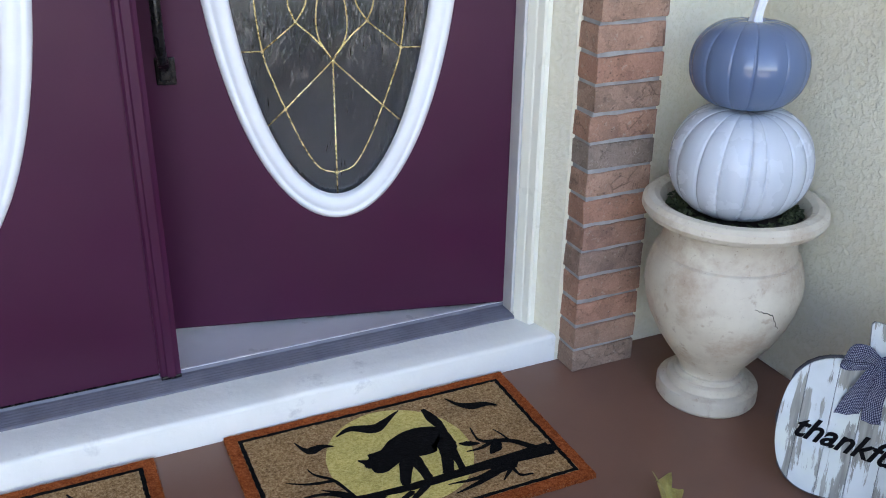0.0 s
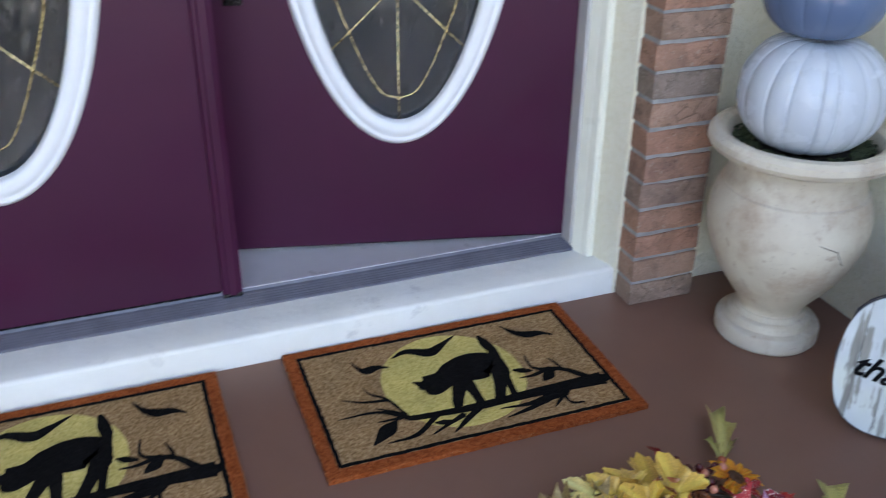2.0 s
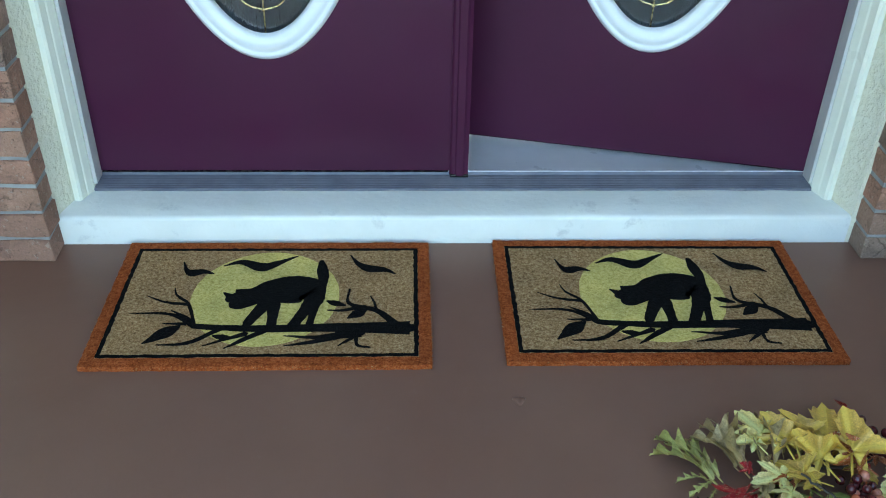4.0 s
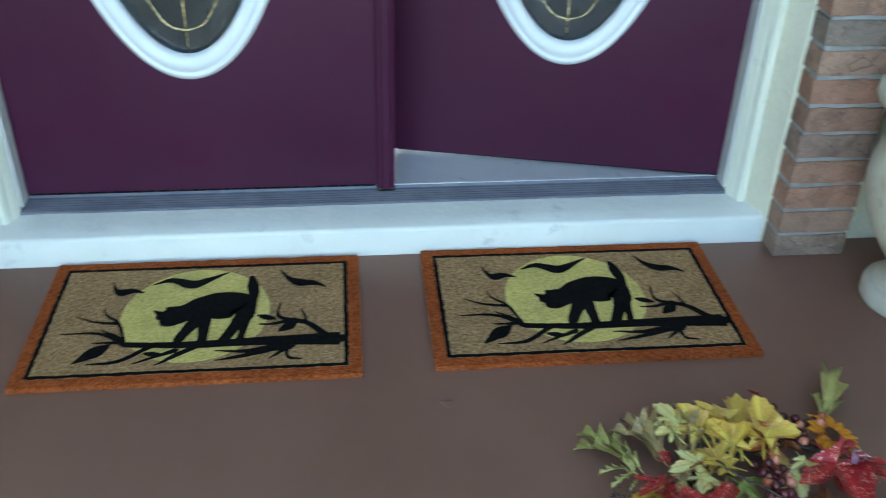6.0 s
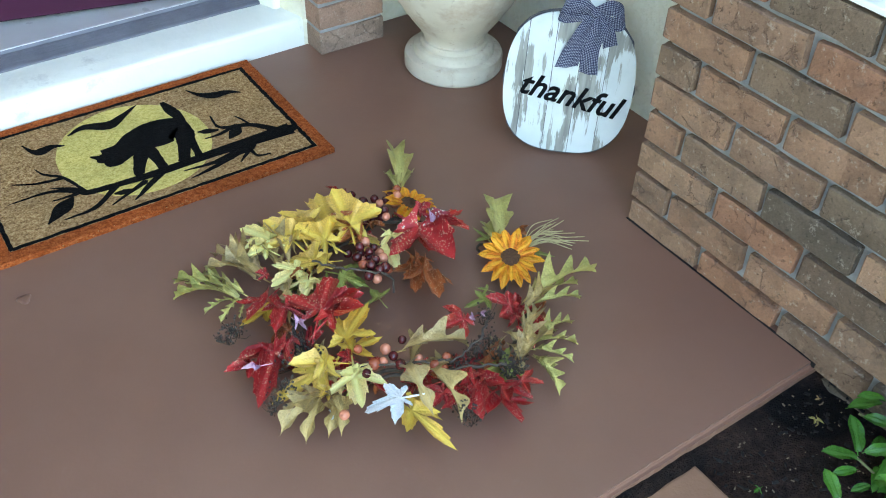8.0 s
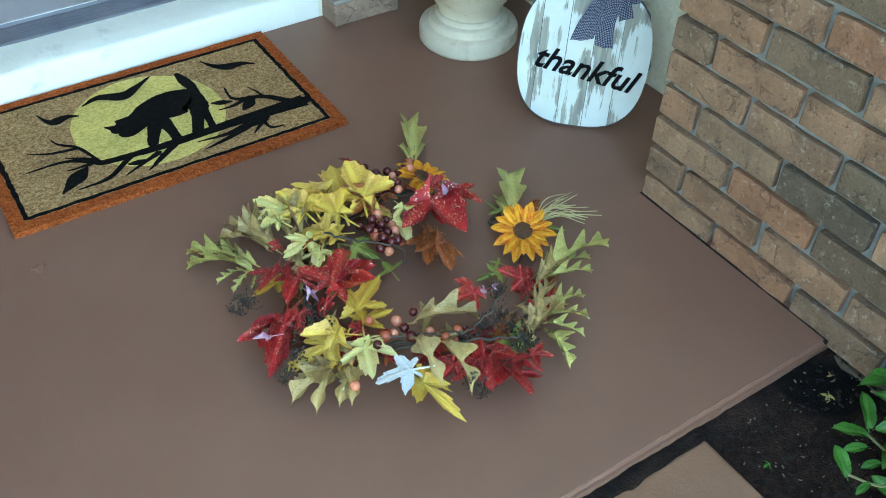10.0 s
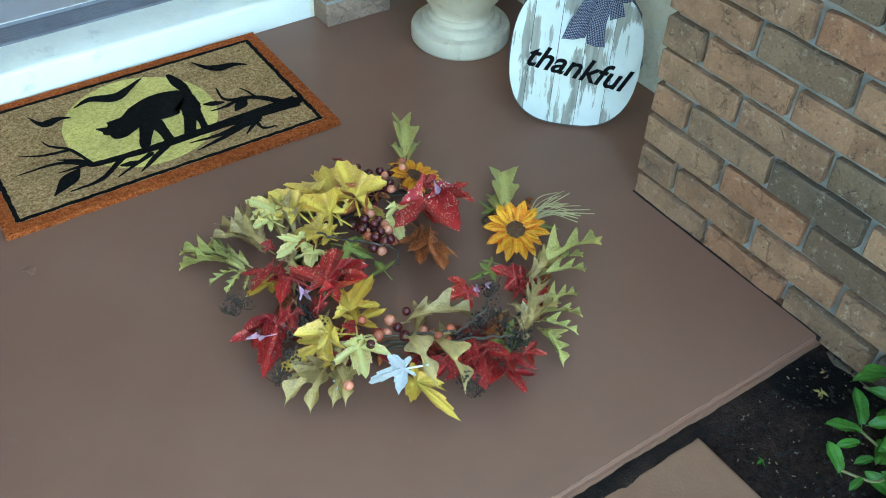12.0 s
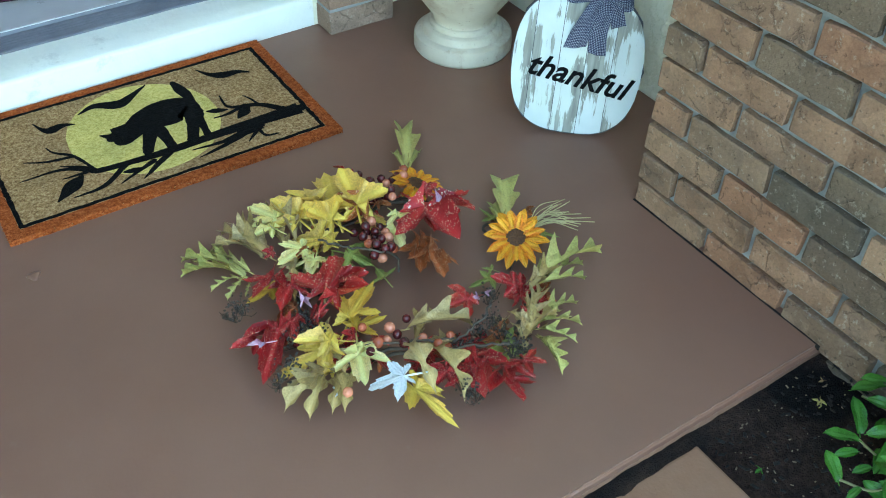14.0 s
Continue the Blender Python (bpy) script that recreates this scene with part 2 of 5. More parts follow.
GINGHAM = make_gingham()


def make_coir(name, c1, c2, c3):
    m, nt, b = shader(name, 0.95, spec=0.1)
    v = coords(nt, 3.0)
    fib = mix(nt, 0.45, noise_tex(nt, v, 260, 2, 0.7), noise_tex(nt, v, 110, 2, 0.6))
    c = ramp(nt, fib, (0.34, c1), (0.5, c2), (0.64, c3))
    blot = ramp(nt, noise_tex(nt, v, 11, 5), (0.3, grey(0.82)), (0.7, grey(1.1)))
    colour(nt, b, mix(nt, 1.0, c, blot, "MULTIPLY"))
    bump(nt, b, mix(nt, 0.4, fib, noise_tex(nt, v, 130, 3)), 1.0, 0.004)
    return m


COIR = make_coir("natural_coir", (0.13, 0.066, 0.026), (0.345, 0.20, 0.088), (0.54, 0.36, 0.19))
COIR_RUST = make_coir("rust_coir", (0.13, 0.025, 0.006), (0.31, 0.070, 0.017), (0.46, 0.14, 0.045))
COIR_YELLOW = make_coir("yellow_coir_print", (0.40, 0.30, 0.075), (0.64, 0.51, 0.155), (0.76, 0.63, 0.25))
COIR_BLACK = make_coir("black_coir_print", (0.0015, 0.0015, 0.0015), (0.004, 0.0035, 0.0035), (0.011, 0.010, 0.0095))


def make_leaf(name, tones, edge, rough=0.5, glitter=False, relief=0.0015, vein=1.5):
    """Silk leaf: tone varies from leaf to leaf and from heart to rim; veined."""
    m, nt, b = shader(name, rough - 0.03, spec=0.34)
    info = nt.nodes.new("ShaderNodeObjectInfo")
    v = coords(nt, 6.0)
    tc = nt.nodes.new("ShaderNodeTexCoord")
    sep = nt.nodes.new("ShaderNodeSeparateXYZ")
    nt.links.new(tc.outputs["UV"], sep.inputs[0])
    base = ramp(nt, info.outputs["Random"], *[((i + 0.5) / len(tones), t) for i, t in enumerate(tones)])
    wob = mix(nt, 0.35, sep.outputs[1], noise_tex(nt, v, 9, 3), "ADD")
    heart = ramp(nt, wob, (0.25, grey(1)), (0.75, grey(0)))
    base = mix(nt, mix(nt, 0.8, grey(0), heart), base, edge)
    patch = ramp(nt, noise_tex(nt, v, 7, 4), (0.50, grey(0)), (0.64, grey(1)))
    base = mix(nt, mix(nt, 0.4, grey(0), patch), base, edge)
    fine = ramp(nt, noise_tex(nt, v, 40, 4), (0.35, grey(0.72)), (0.65, grey(1.18)))
    base = mix(nt, 0.8, base, fine, "MULTIPLY")
    line = ramp(nt, sep.outputs[0], (0.03, grey(1)), (0.075, grey(0)))
    base = mix(nt, mix(nt, 0.55, grey(0), line), base, tuple(min(0.8, c * vein + 0.02) for c in tones[0]))
    if glitter:
        d = voronoi(nt, v, 42)
        dots = ramp(nt, d, (0.26, grey(1)), (0.38, grey(0)))
        where = ramp(nt, noise_tex(nt, v, 9, 4, 0.6), (0.45, grey(0)), (0.54, grey(1)))
        dots = mix(nt, 1.0, dots, where, "MULTIPLY")
        base = mix(nt, dots, base, (0.85, 0.66, 0.48))
        nt.links.new(dots, b.inputs["Metallic"])
        nt.links.new(ramp(nt, dots, (0, grey(rough)), (1, grey(0.25))), b.inputs["Roughness"])
    colour(nt, b, base)
    bump(nt, b, mix(nt, 0.5, line, noise_tex(nt, v, 14, 4)), 0.6, relief * 8)
    return m


LEAF_RED = make_leaf("red_glitter_leaf", [(0.36, 0.008, 0.010), (0.28, 0.006, 0.012), (0.46, 0.030, 0.010)], (0.18, 0.004, 0.008), 0.45, True)
LEAF_YELLOW = make_leaf("yellow_silk_leaf", [(0.66, 0.375, 0.05), (0.68, 0.44, 0.13), (0.62, 0.32, 0.03)], (0.40, 0.235, 0.045))
LEAF_CREAM = make_leaf("cream_silk_leaf", [(0.74, 0.57, 0.21), (0.76, 0.60, 0.29)], (0.56, 0.40, 0.08))
LEAF_MAUVE = make_leaf("mauve_leaf_underside", [(0.60, 0.40, 0.50), (0.52, 0.32, 0.42)], (0.36, 0.10, 0.20))
LEAF_WHITE = make_leaf("pale_leaf_underside", [(0.78, 0.83, 0.87), (0.76, 0.82, 0.86)], (0.80, 0.84, 0.87))
LEAF_RUST = make_leaf("rust_silk_leaf", [(0.36, 0.095, 0.020), (0.26, 0.060, 0.018)], (0.14, 0.035, 0.012), 0.45, True)
LEAF_OAK = make_leaf("olive_tan_leaf", [(0.37, 0.255, 0.09), (0.28, 0.19, 0.065), (0.42, 0.305, 0.14)], (0.13, 0.06, 0.022))
LEAF_GREEN = make_leaf("dull_green_leaf", [(0.19, 0.22, 0.045), (0.14, 0.17, 0.035)], (0.30, 0.26, 0.06))
LEAF_FERN = make_leaf("light_green_leaf", [(0.38, 0.34, 0.10), (0.30, 0.285, 0.075)], (0.30, 0.20, 0.065))
PETAL = make_leaf("golden_petal", [(0.80, 0.27, 0.010), (0.82, 0.33, 0.015), (0.74, 0.19, 0.008)], (0.42, 0.05, 0.004))
SUN_HEART = painted("brown_flower_heart", (0.055, 0.022, 0.009), (0.12, 0.050, 0.018), 0.85, 200, 700, 0.003)
SHRUB_LEAF = make_leaf("glossy_green_leaf", [(0.055, 0.17, 0.020), (0.08, 0.22, 0.03), (0.04, 0.13, 0.018)], (0.035, 0.10, 0.014), 0.25, False, 0.0003, 1.1)
SHRUB_STEM = painted("green_brown_stem", (0.13, 0.14, 0.05), (0.20, 0.19, 0.08), 0.6, 40, 200, 0.0005)
BERRY_DARK = painted("dark_berry", (0.055, 0.008, 0.010), (0.11, 0.014, 0.014), 0.16, 60, 300, 0.0002)
BERRY_PINK = painted("coral_berry", (0.52, 0.17, 0.10), (0.62, 0.24, 0.14), 0.18, 60, 300, 0.0002)
BERRY_RUST = painted("rust_berry", (0.34, 0.075, 0.035), (0.46, 0.12, 0.06), 0.18, 60, 300, 0.0002)
TWIG = painted("brown_twig", (0.045, 0.032, 0.024), (0.10, 0.075, 0.055), 0.8, 60, 300, 0.001)
SEED = painted("dark_seed", (0.014, 0.010, 0.009), (0.075, 0.055, 0.036), 0.18, 300, 700, 0.0004)
STRAW = painted("pale_raffia", (0.46, 0.38, 0.17), (0.58, 0.50, 0.26), 0.6, 60, 300, 0.0005)


def make_glass():
    m, nt, b = shader("rippled_door_glass", 0.05)
    b.inputs["Transmission Weight"].default_value = 1.0
    b.inputs["IOR"].default_value = 1.48
    b.inputs["Base Color"].default_value = (0.40, 0.46, 0.50, 1)
    v = coords(nt, 0, (1.0, 1.0, 0.16))
    h = mix(nt, 0.25, noise_tex(nt, v, 22, 4, 0.55), noise_tex(nt, v, 70, 3))
    bump(nt, b, h, 1.0, 0.03)
    return m


GLASS = make_glass()


def make_mulch():
    m, nt, b = shader("damp_black_mulch", 0.9, spec=0.12)
    v = coords(nt)
    c = ramp(nt, noise_tex(nt, v, 60, 6, 0.7), (0.3, (0.002, 0.002, 0.0025)), (0.62, (0.007, 0.006, 0.006)), (0.75, (0.035, 0.028, 0.024)))
    soil = ramp(nt, noise_tex(nt, v, 5, 4), (0.45, grey(0)), (0.6, grey(1)))
    c2 = ramp(nt, noise_tex(nt, v, 90, 6, 0.7), (0.3, (0.012, 0.007, 0.006)), (0.7, (0.048, 0.028, 0.021)))
    colour(nt, b, mix(nt, soil, c, c2))
    bump(nt, b, mix(nt, 0.5, noise_tex(nt, v, 70, 6, 0.7), noise_tex(nt, v, 260, 3)), 1.0, 0.012)
    return m


MULCH = make_mulch()
CHIP = painted("mulch_chip", (0.003, 0.003, 0.004), (0.020, 0.016, 0.014), 0.8, 60, 300, 0.002, spec=0.25)


def make_lawn():
    m, nt, b = shader("mown_grass", 0.9, spec=0.2)
    v = coords(nt)
    c = ramp(nt, noise_tex(nt, v, 40, 8, 0.7), (0.3, (0.035, 0.055, 0.018)), (0.7, (0.10, 0.12, 0.045)))
    colour(nt, b, mix(nt, 0.4, c, ramp(nt, noise_tex(nt, v, 0.4, 5), (0.3, (0.05, 0.07, 0.02)), (0.7, (0.13, 0.13, 0.06)))))
    bump(nt, b, noise_tex(nt, v, 60, 6), 1.0, 0.02)
    return m


LITTER = painted("dry_plant_litter", (0.09, 0.065, 0.04), (0.22, 0.17, 0.11), 0.8, 60, 300, 0.001)
LAWN = make_lawn()
WALK_PALE = painted("pale_concrete", (0.46, 0.44, 0.40), (0.56, 0.54, 0.50), 0.8, 2, 90, 0.002, 0)
WALK = painted("tan_concrete_paver", (0.205, 0.100, 0.055), (0.26, 0.135, 0.080), 0.75, 9, 180, 0.0015, 0)


# ---- mesh helpers ----
def mesh_of(name, bm, material, smooth=False):
    me = bpy.data.meshes.new(name)
    bmesh.ops.recalc_face_normals(bm, faces=bm.faces)
    bm.to_mesh(me)
    bm.free()
    for mat_ in material if isinstance(material, (list, tuple)) else [material]:
        me.materials.append(mat_)
    if smooth:
        me.polygons.foreach_set("use_smooth", [True] * len(me.polygons))
    return me


def part(name, bm, material, parent=None, label="", smooth=False, at=None, crisp=0):
    data = bm if isinstance(bm, bpy.types.Mesh) else mesh_of(name, bm, material, smooth)
    ob = new(name, data)
    if parent:
        ob.parent = parent
    if at is not None:
        ob.matrix_basis = at
    if crisp:
        data.set_sharp_from_angle(angle=radians(crisp))
    return tagged(ob, label=label)


def setting(name, bm, material, label, category, smooth=False):
    return tagged(part(name, bm, material, None, "", smooth), label, category, "", "structure")


def thing(name, label, category, at=None, group=""):
    ob = new(name)
    if at is not None:
        ob.matrix_basis = at
    return tagged(ob, label, category, group)


def box(x0, x1, y0, y1, z0, z1, bevel=0.0, seg=2, bm=None):
    own = bm is None
    bm = bm or bmesh.new()
    r = bmesh.ops.create_cube(bm, size=1.0)
    bmesh.ops.scale(bm, vec=(x1 - x0, y1 - y0, z1 - z0), verts=r["verts"])
    bmesh.ops.translate(bm, vec=((x0 + x1) / 2, (y0 + y1) / 2, (z0 + z1) / 2), verts=r["verts"])
    if bevel and own:
        bmesh.ops.bevel(bm, geom=list(bm.edges), offset=bevel, segments=seg, affect="EDGES", profile=0.6)
    return bm


def lathe(profile, seg=64, shape=None):
    """Turns (r, z) pairs about z; shape(angle, r, z) may change r and z."""
    bm = bmesh.new()
    rings = []
    for r, z in profile:
        ring = []
        for i in range(seg):
            a = 2 * math.pi * i / seg
            rr, zz = shape(a, r, z) if shape else (r, z)
            ring.append(bm.verts.new((rr * math.cos(a), rr * math.sin(a), zz)))
        rings.append(ring)
    for lo, hi in zip(rings, rings[1:]):
        for i in range(seg):
            bm.faces.new((lo[i], lo[(i + 1) % seg], hi[(i + 1) % seg], hi[i]))
    bm.faces.new(list(reversed(rings[0])))
    bm.faces.new(rings[-1])
    return bm


def tube(points, radii, seg=8, bm=None):
    bm = bm or bmesh.new()
    pts = [Vector(p) for p in points]
    if not isinstance(radii, (list, tuple)):
        radii = [radii] * len(pts)
    rings = []
    side = None
    for i, p in enumerate(pts):
        d = (pts[min(i + 1, len(pts) - 1)] - pts[max(i - 1, 0)]).normalized()
        if side is None:
            side = d.orthogonal().normalized()
        side = (side - d * side.dot(d)).normalized()
        up = d.cross(side)
        rings.append([bm.verts.new(p + radii[i] * (math.cos(a) * side + math.sin(a) * up)) for a in [2 * math.pi * k / seg for k in range(seg)]])
    for lo, hi in zip(rings, rings[1:]):
        for k in range(seg):
            bm.faces.new((lo[k], lo[(k + 1) % seg], hi[(k + 1) % seg], hi[k]))
    bm.faces.new(list(reversed(rings[0])))
    bm.faces.new(rings[-1])
    return bm


def spline(pts, n=8):
    """A smooth line through the given points."""
    p = [Vector(q) for q in pts]
    p = [2 * p[0] - p[1]] + p + [2 * p[-1] - p[-2]]
    out = []
    for i in range(1, len(p) - 2):
        for k in range(n):
            t = k / n
            a, b, c, d = p[i - 1:i + 3]
            out.append(0.5 * (2 * b + (c - a) * t + (2 * a - 5 * b + 4 * c - d) * t * t + (3 * b - a - 3 * c + d) * t ** 3))
    return out + [p[-2]]


def prism(outline, z0, z1, bevel=0.0):
    """A flat plate with the given outline in x, y."""
    bm = bmesh.new()
    f = bm.faces.new([bm.verts.new((x, y, z0)) for x, y in outline])
    r = bmesh.ops.extrude_face_region(bm, geom=[f])
    top = [v for v in r["geom"] if isinstance(v, bmesh.types.BMVert)]
    bmesh.ops.translate(bm, vec=(0, 0, z1 - z0), verts=top)
    if bevel:
        es = [e for e in bm.edges if all(abs(v.co.z - z1) < 1e-6 for v in e.verts)]
        bmesh.ops.bevel(bm, geom=es, offset=bevel, segments=2, affect="EDGES")
    bmesh.ops.triangulate(bm, faces=[f for f in bm.faces if len(f.verts) > 4])
    return bm


# ---- ground, slab, walk ----
gb = bmesh.new()
bmesh.ops.create_grid(gb, x_segments=40, y_segments=40, size=400)
bmesh.ops.translate(gb, vec=(0, 0, -0.12), verts=gb.verts)
setting("ground", gb, LAWN, "mown lawn reaching away from the porch", "ground")


def mulch_bed():
    n = 90
    bm = bmesh.new()
    x0, x1, y0, y1 = 0.2, 3.2, -3.6, -1.50
    bmesh.ops.create_grid(bm, x_segments=n, y_segments=n, size=0.5)
    for v in bm.verts:
        x, y = x0 + (v.co.x + 0.5) * (x1 - x0), y0 + (v.co.y + 0.5) * (y1 - y0)
        h = 0.018 * noise.noise((x * 5, y * 5, 0)) + 0.012 * noise.noise((x * 19, y * 19, 3)) + 0.006 * noise.noise((x * 55, y * 55, 6))
        v.co = (x, y, -0.110 if x < 0.80 and y < -1.62 else -0.022 + 0.4 * h if y > -1.58 else -0.050 + h + (0.015 if x > 1.0 else 0))
    return bm


setting("mulch_bed", mulch_bed(), MULCH, "damp black mulch and soil beside the slab", "flower bed", True)


def mulch_chips():
    rng = random.Random(4)
    bm = bmesh.new()
    for _ in range(1500):
        x, y = rng.uniform(0.3, 1.6), rng.uniform(-2.1, -1.58)
        s = rng.uniform(0.0015, 0.006)
        if x < 0.85 and y < -1.575:
            continue
        m = Matrix.Translation((x, y, -0.042 + rng.uniform(0, 0.012) + (0.018 if x > 1 else 0))) @ Euler([rng.uniform(-0.6, 0.6), rng.uniform(-0.6, 0.6), rng.uniform(0, 6.3)]).to_matrix().to_4x4()
        r = bmesh.ops.create_cube(bm, size=1.0)
        bmesh.ops.transform(bm, matrix=m @ Matrix.Diagonal((s * rng.uniform(1.2, 3), s, s * 0.4, 1)), verts=r["verts"])
    return bm


tagged(part("mulch_chip", mulch_chips(), CHIP), "loose bark chips on the bed", "mulch", "", "stuff")


def litter():
    rng = random.Random(9)
    bm = bmesh.new()
    for _ in range(260):
        x, y = rng.uniform(0.70, 1.30), rng.uniform(-1.90, -1.57)
        if x < 0.86 and y < -1.58:
            continue
        s = rng.uniform(0.0008, 0.0026)
        r = bmesh.ops.create_cube(bm, size=1.0)
        m = Matrix.Translation((x, y, -0.036 + rng.uniform(0, 0.008) + (0.016 if x > 1 else 0))) @ Euler([rng.uniform(-0.5, 0.5), rng.uniform(-0.5, 0.5), rng.uniform(0, 6.3)]).to_matrix().to_4x4()
        bmesh.ops.transform(bm, matrix=m @ Matrix.Diagonal((s * rng.uniform(1, 3), s, s * 0.5, 1)), verts=r["verts"])
    return bm


tagged(part("plant_litter", litter(), LITTER), "pale dry flecks scattered on the mulch", "litter", "", "stuff")


def slab_mesh():
    """The slab, with a rounded front edge worn uneven."""
    bm = box(-3.2, 1.474, -1.553, 0.0, -0.14, 0.0)
    edge = [e for e in bm.edges if all(abs(v.co.y + 1.553) < 1e-4 and abs(v.co.z) < 1e-4 for v in e.verts)]
    bmesh.ops.bevel(bm, geom=edge, offset=0.009, segments=3, affect="EDGES")
    for k in range(110):
        bmesh.ops.bisect_plane(bm, geom=list(bm.verts) + list(bm.edges) + list(bm.faces), plane_co=(-0.15 + k * 0.0147, 0, 0), plane_no=(1, 0, 0))
    for v in bm.verts:
        if v.co.y < -1.53 and v.co.z > -0.02:
            x = v.co.x
            w = 0.0022 * noise.noise((x * 40, 0, 0)) + 0.0016 * noise.noise((x * 130, 3, 0))
            v.co.y += abs(w) * 1.4
            if v.co.z < -0.001:
                v.co.z -= abs(w) * 0.6
    return bm


setting("porch_slab", slab_mesh(), SLAB, "brown painted concrete porch slab with worn edge", "porch floor")
tagged(part("floor_chip", lathe([(0.013, 0.0), (0.012, 0.0015), (0.006, 0.0022)], 14, lambda a, r, z: (r * (1 + 0.25 * math.sin(3 * a)), z)), SLAB, None, "", True, pose(0.01, -0.593, 0.0)), "small blister in the brown floor paint", "paint blister", "", "structure")
setting("joint_strip", box(1.1655, 1.1705, -1.552, -1.043, -0.02, 0.0010), CHIP, "dark open joint between slab and brick ledge", "joint")
# Unseen pale ground, added to reflect in the door glass and bounce sunlight.
setting("driveway", box(-9.0, 9.0, -11.0, -3.9, -0.16, -0.105), WALK_PALE, "pale concrete sheet added out of view for glass reflection and bounce", "driveway")
setting("walkway", box(-2.6, 0.838, -3.899, -1.574, -0.13, -0.028, 0.006), WALK, "tan concrete walkway slab beside the porch", "walkway")

# ---- house walls ----
MID = -0.087
OPEN = 1.022      # half width of the wall opening
TRIM_OUT = 0.994
JAMB = 0.953
TOP = 2.34


def wall_front_mesh(x0, x1, splay_left, splay_right, z0, z1):
    """Wall piece with thickness 0.25; the reveal at the opening leans in a little."""
    bm = bmesh.new()
    xa, xb = x0 - splay_left, x1 + splay_right
    lo = [(x0, 0.0), (x1, 0.0), (xb, 0.085), (xb, 0.25), (xa, 0.25), (xa, 0.085)]
    f = bm.faces.new([bm.verts.new((x, y, z0)) for x, y in lo])
    r = bmesh.ops.extrude_face_region(bm, geom=[f])
    bmesh.ops.translate(bm, vec=(0, 0, z1 - z0), verts=[v for v in r["geom"] if isinstance(v, bmesh.types.BMVert)])
    return bm


setting("wall_front_right", wall_front_mesh(MID + OPEN, 1.475, 0.028, 0.0, -0.14, 2.75), STUCCO, "cream knockdown stucco wall beside the entry", "wall")
setting("wall_front_left", wall_front_mesh(-4.2, MID - OPEN, 0.0, 0.028, -0.14, 2.75), STUCCO, "cream knockdown stucco wall beside the entry", "wall")
setting("wall_front_head", box(MID - OPEN, MID + OPEN, 0.0, 0.25, TOP, 2.75), STUCCO, "cream stucco wall over the doors", "wall")
setting("wall_right", box(1.475, 1.70, -3.2, 0.25, -0.14, 2.75), STUCCO, "cream knockdown stucco side wall of the porch, left one added unseen", "wall")
# Added wall out of view; it holds back light from the left.
setting("wall_left", box(-1.875, -1.65, -2.6, -0.001, -0.14, 2.75), STUCCO, "cream knockdown stucco side wall of the porch, left one added unseen", "wall")
# Unseen slab overhead, its depth set to limit skylight on the floor.
setting("porch_ceiling", box(-4.2, 1.70, -1.35, 0.0, 2.751, 2.85), CEILING, "plain white ceiling slab added out of view to shade the porch", "ceiling")
# Slab added above the view to block the sun from behind the house.
setting("roof", box(-6.0, 5.0, -1.45, 6.3, 2.92, 3.05), CEILING, "plain unseen roof slab added to keep the sun off the porch", "roof")

# hall behind the doors
setting("hall_floor", box(-2.6, 2.6, 0.2045, 4.0, -0.05, 0.1025), TILE, "pale grey tiled hall floor", "floor")
def wall_with_light_gap():
    """Hall wall with an added, unseen opening that lets daylight into the hall."""
    bm = bmesh.new()
    for x0, x1, z0, z1 in ((-2.6, -0.3, 0.0, 2.75), (0.5, 2.6, 0.0, 2.75), (-0.3, 0.5, 0.0, 1.1), (-0.3, 0.5, 2.0, 2.75)):
        box(x0, x1, 4.0, 4.15, z0, z1, bm=bm)
    return bm


setting("hall_wall_back", wall_with_light_gap(), PLASTER, "plain pale hall wall with an unseen opening added to admit daylight", "wall")
setting("hall_wall_west", box(-2.75, -2.6, 0.25, 4.15, 0.0, 2.75), PLASTER, "plain pale hall wall", "wall")
setting("hall_wall_east", box(2.6, 2.75, 0.25, 4.15, 0.0, 2.75), PLASTER, "plain pale hall wall", "wall")
setting("hall_ceiling", box(-2.75, 2.75, 0.25, 4.15, 2.751, 2.85), CEILING, "plain white hall ceiling", "ceiling")


# ---- entry: step, trim, threshold ----
def step_mesh():
    """Painted concrete step, its top falling a little to the front."""
    n = 60
    bm = bmesh.new()
    prof = [(0.001, -0.02), (0.0, 0.070), (0.004, 0.078), (0.012, 0.081), (0.06, 0.085), (0.135, 0.088), (0.25, 0.088)]
    rings = []
    for i in range(n + 1):
        x = MID - OPEN + 2 * OPEN * i / n
        row = []
        for k, (y, z) in enumerate(prof):
            w = 0.0025 * noise.noise((x * 9, y * 30, z * 30)) if 0 < k < 6 else 0
            lim = OPEN if y < 0.02 else OPEN - 0.024 * min(1, y / 0.085)
            xx = max(MID - lim, min(MID + lim, x))
            row.append(bm.verts.new((xx, y - w * 0.6, z + w)))
        rings.append(row)
    for a, b in zip(rings, rings[1:]):
        for k in range(len(prof) - 1):
            bm.faces.new((a[k], b[k], b[k + 1], a[k + 1]))
    return bm


setting("door_step", step_mesh(), WHITE_STEP, "white painted concrete step with chipped paint", "step", True)


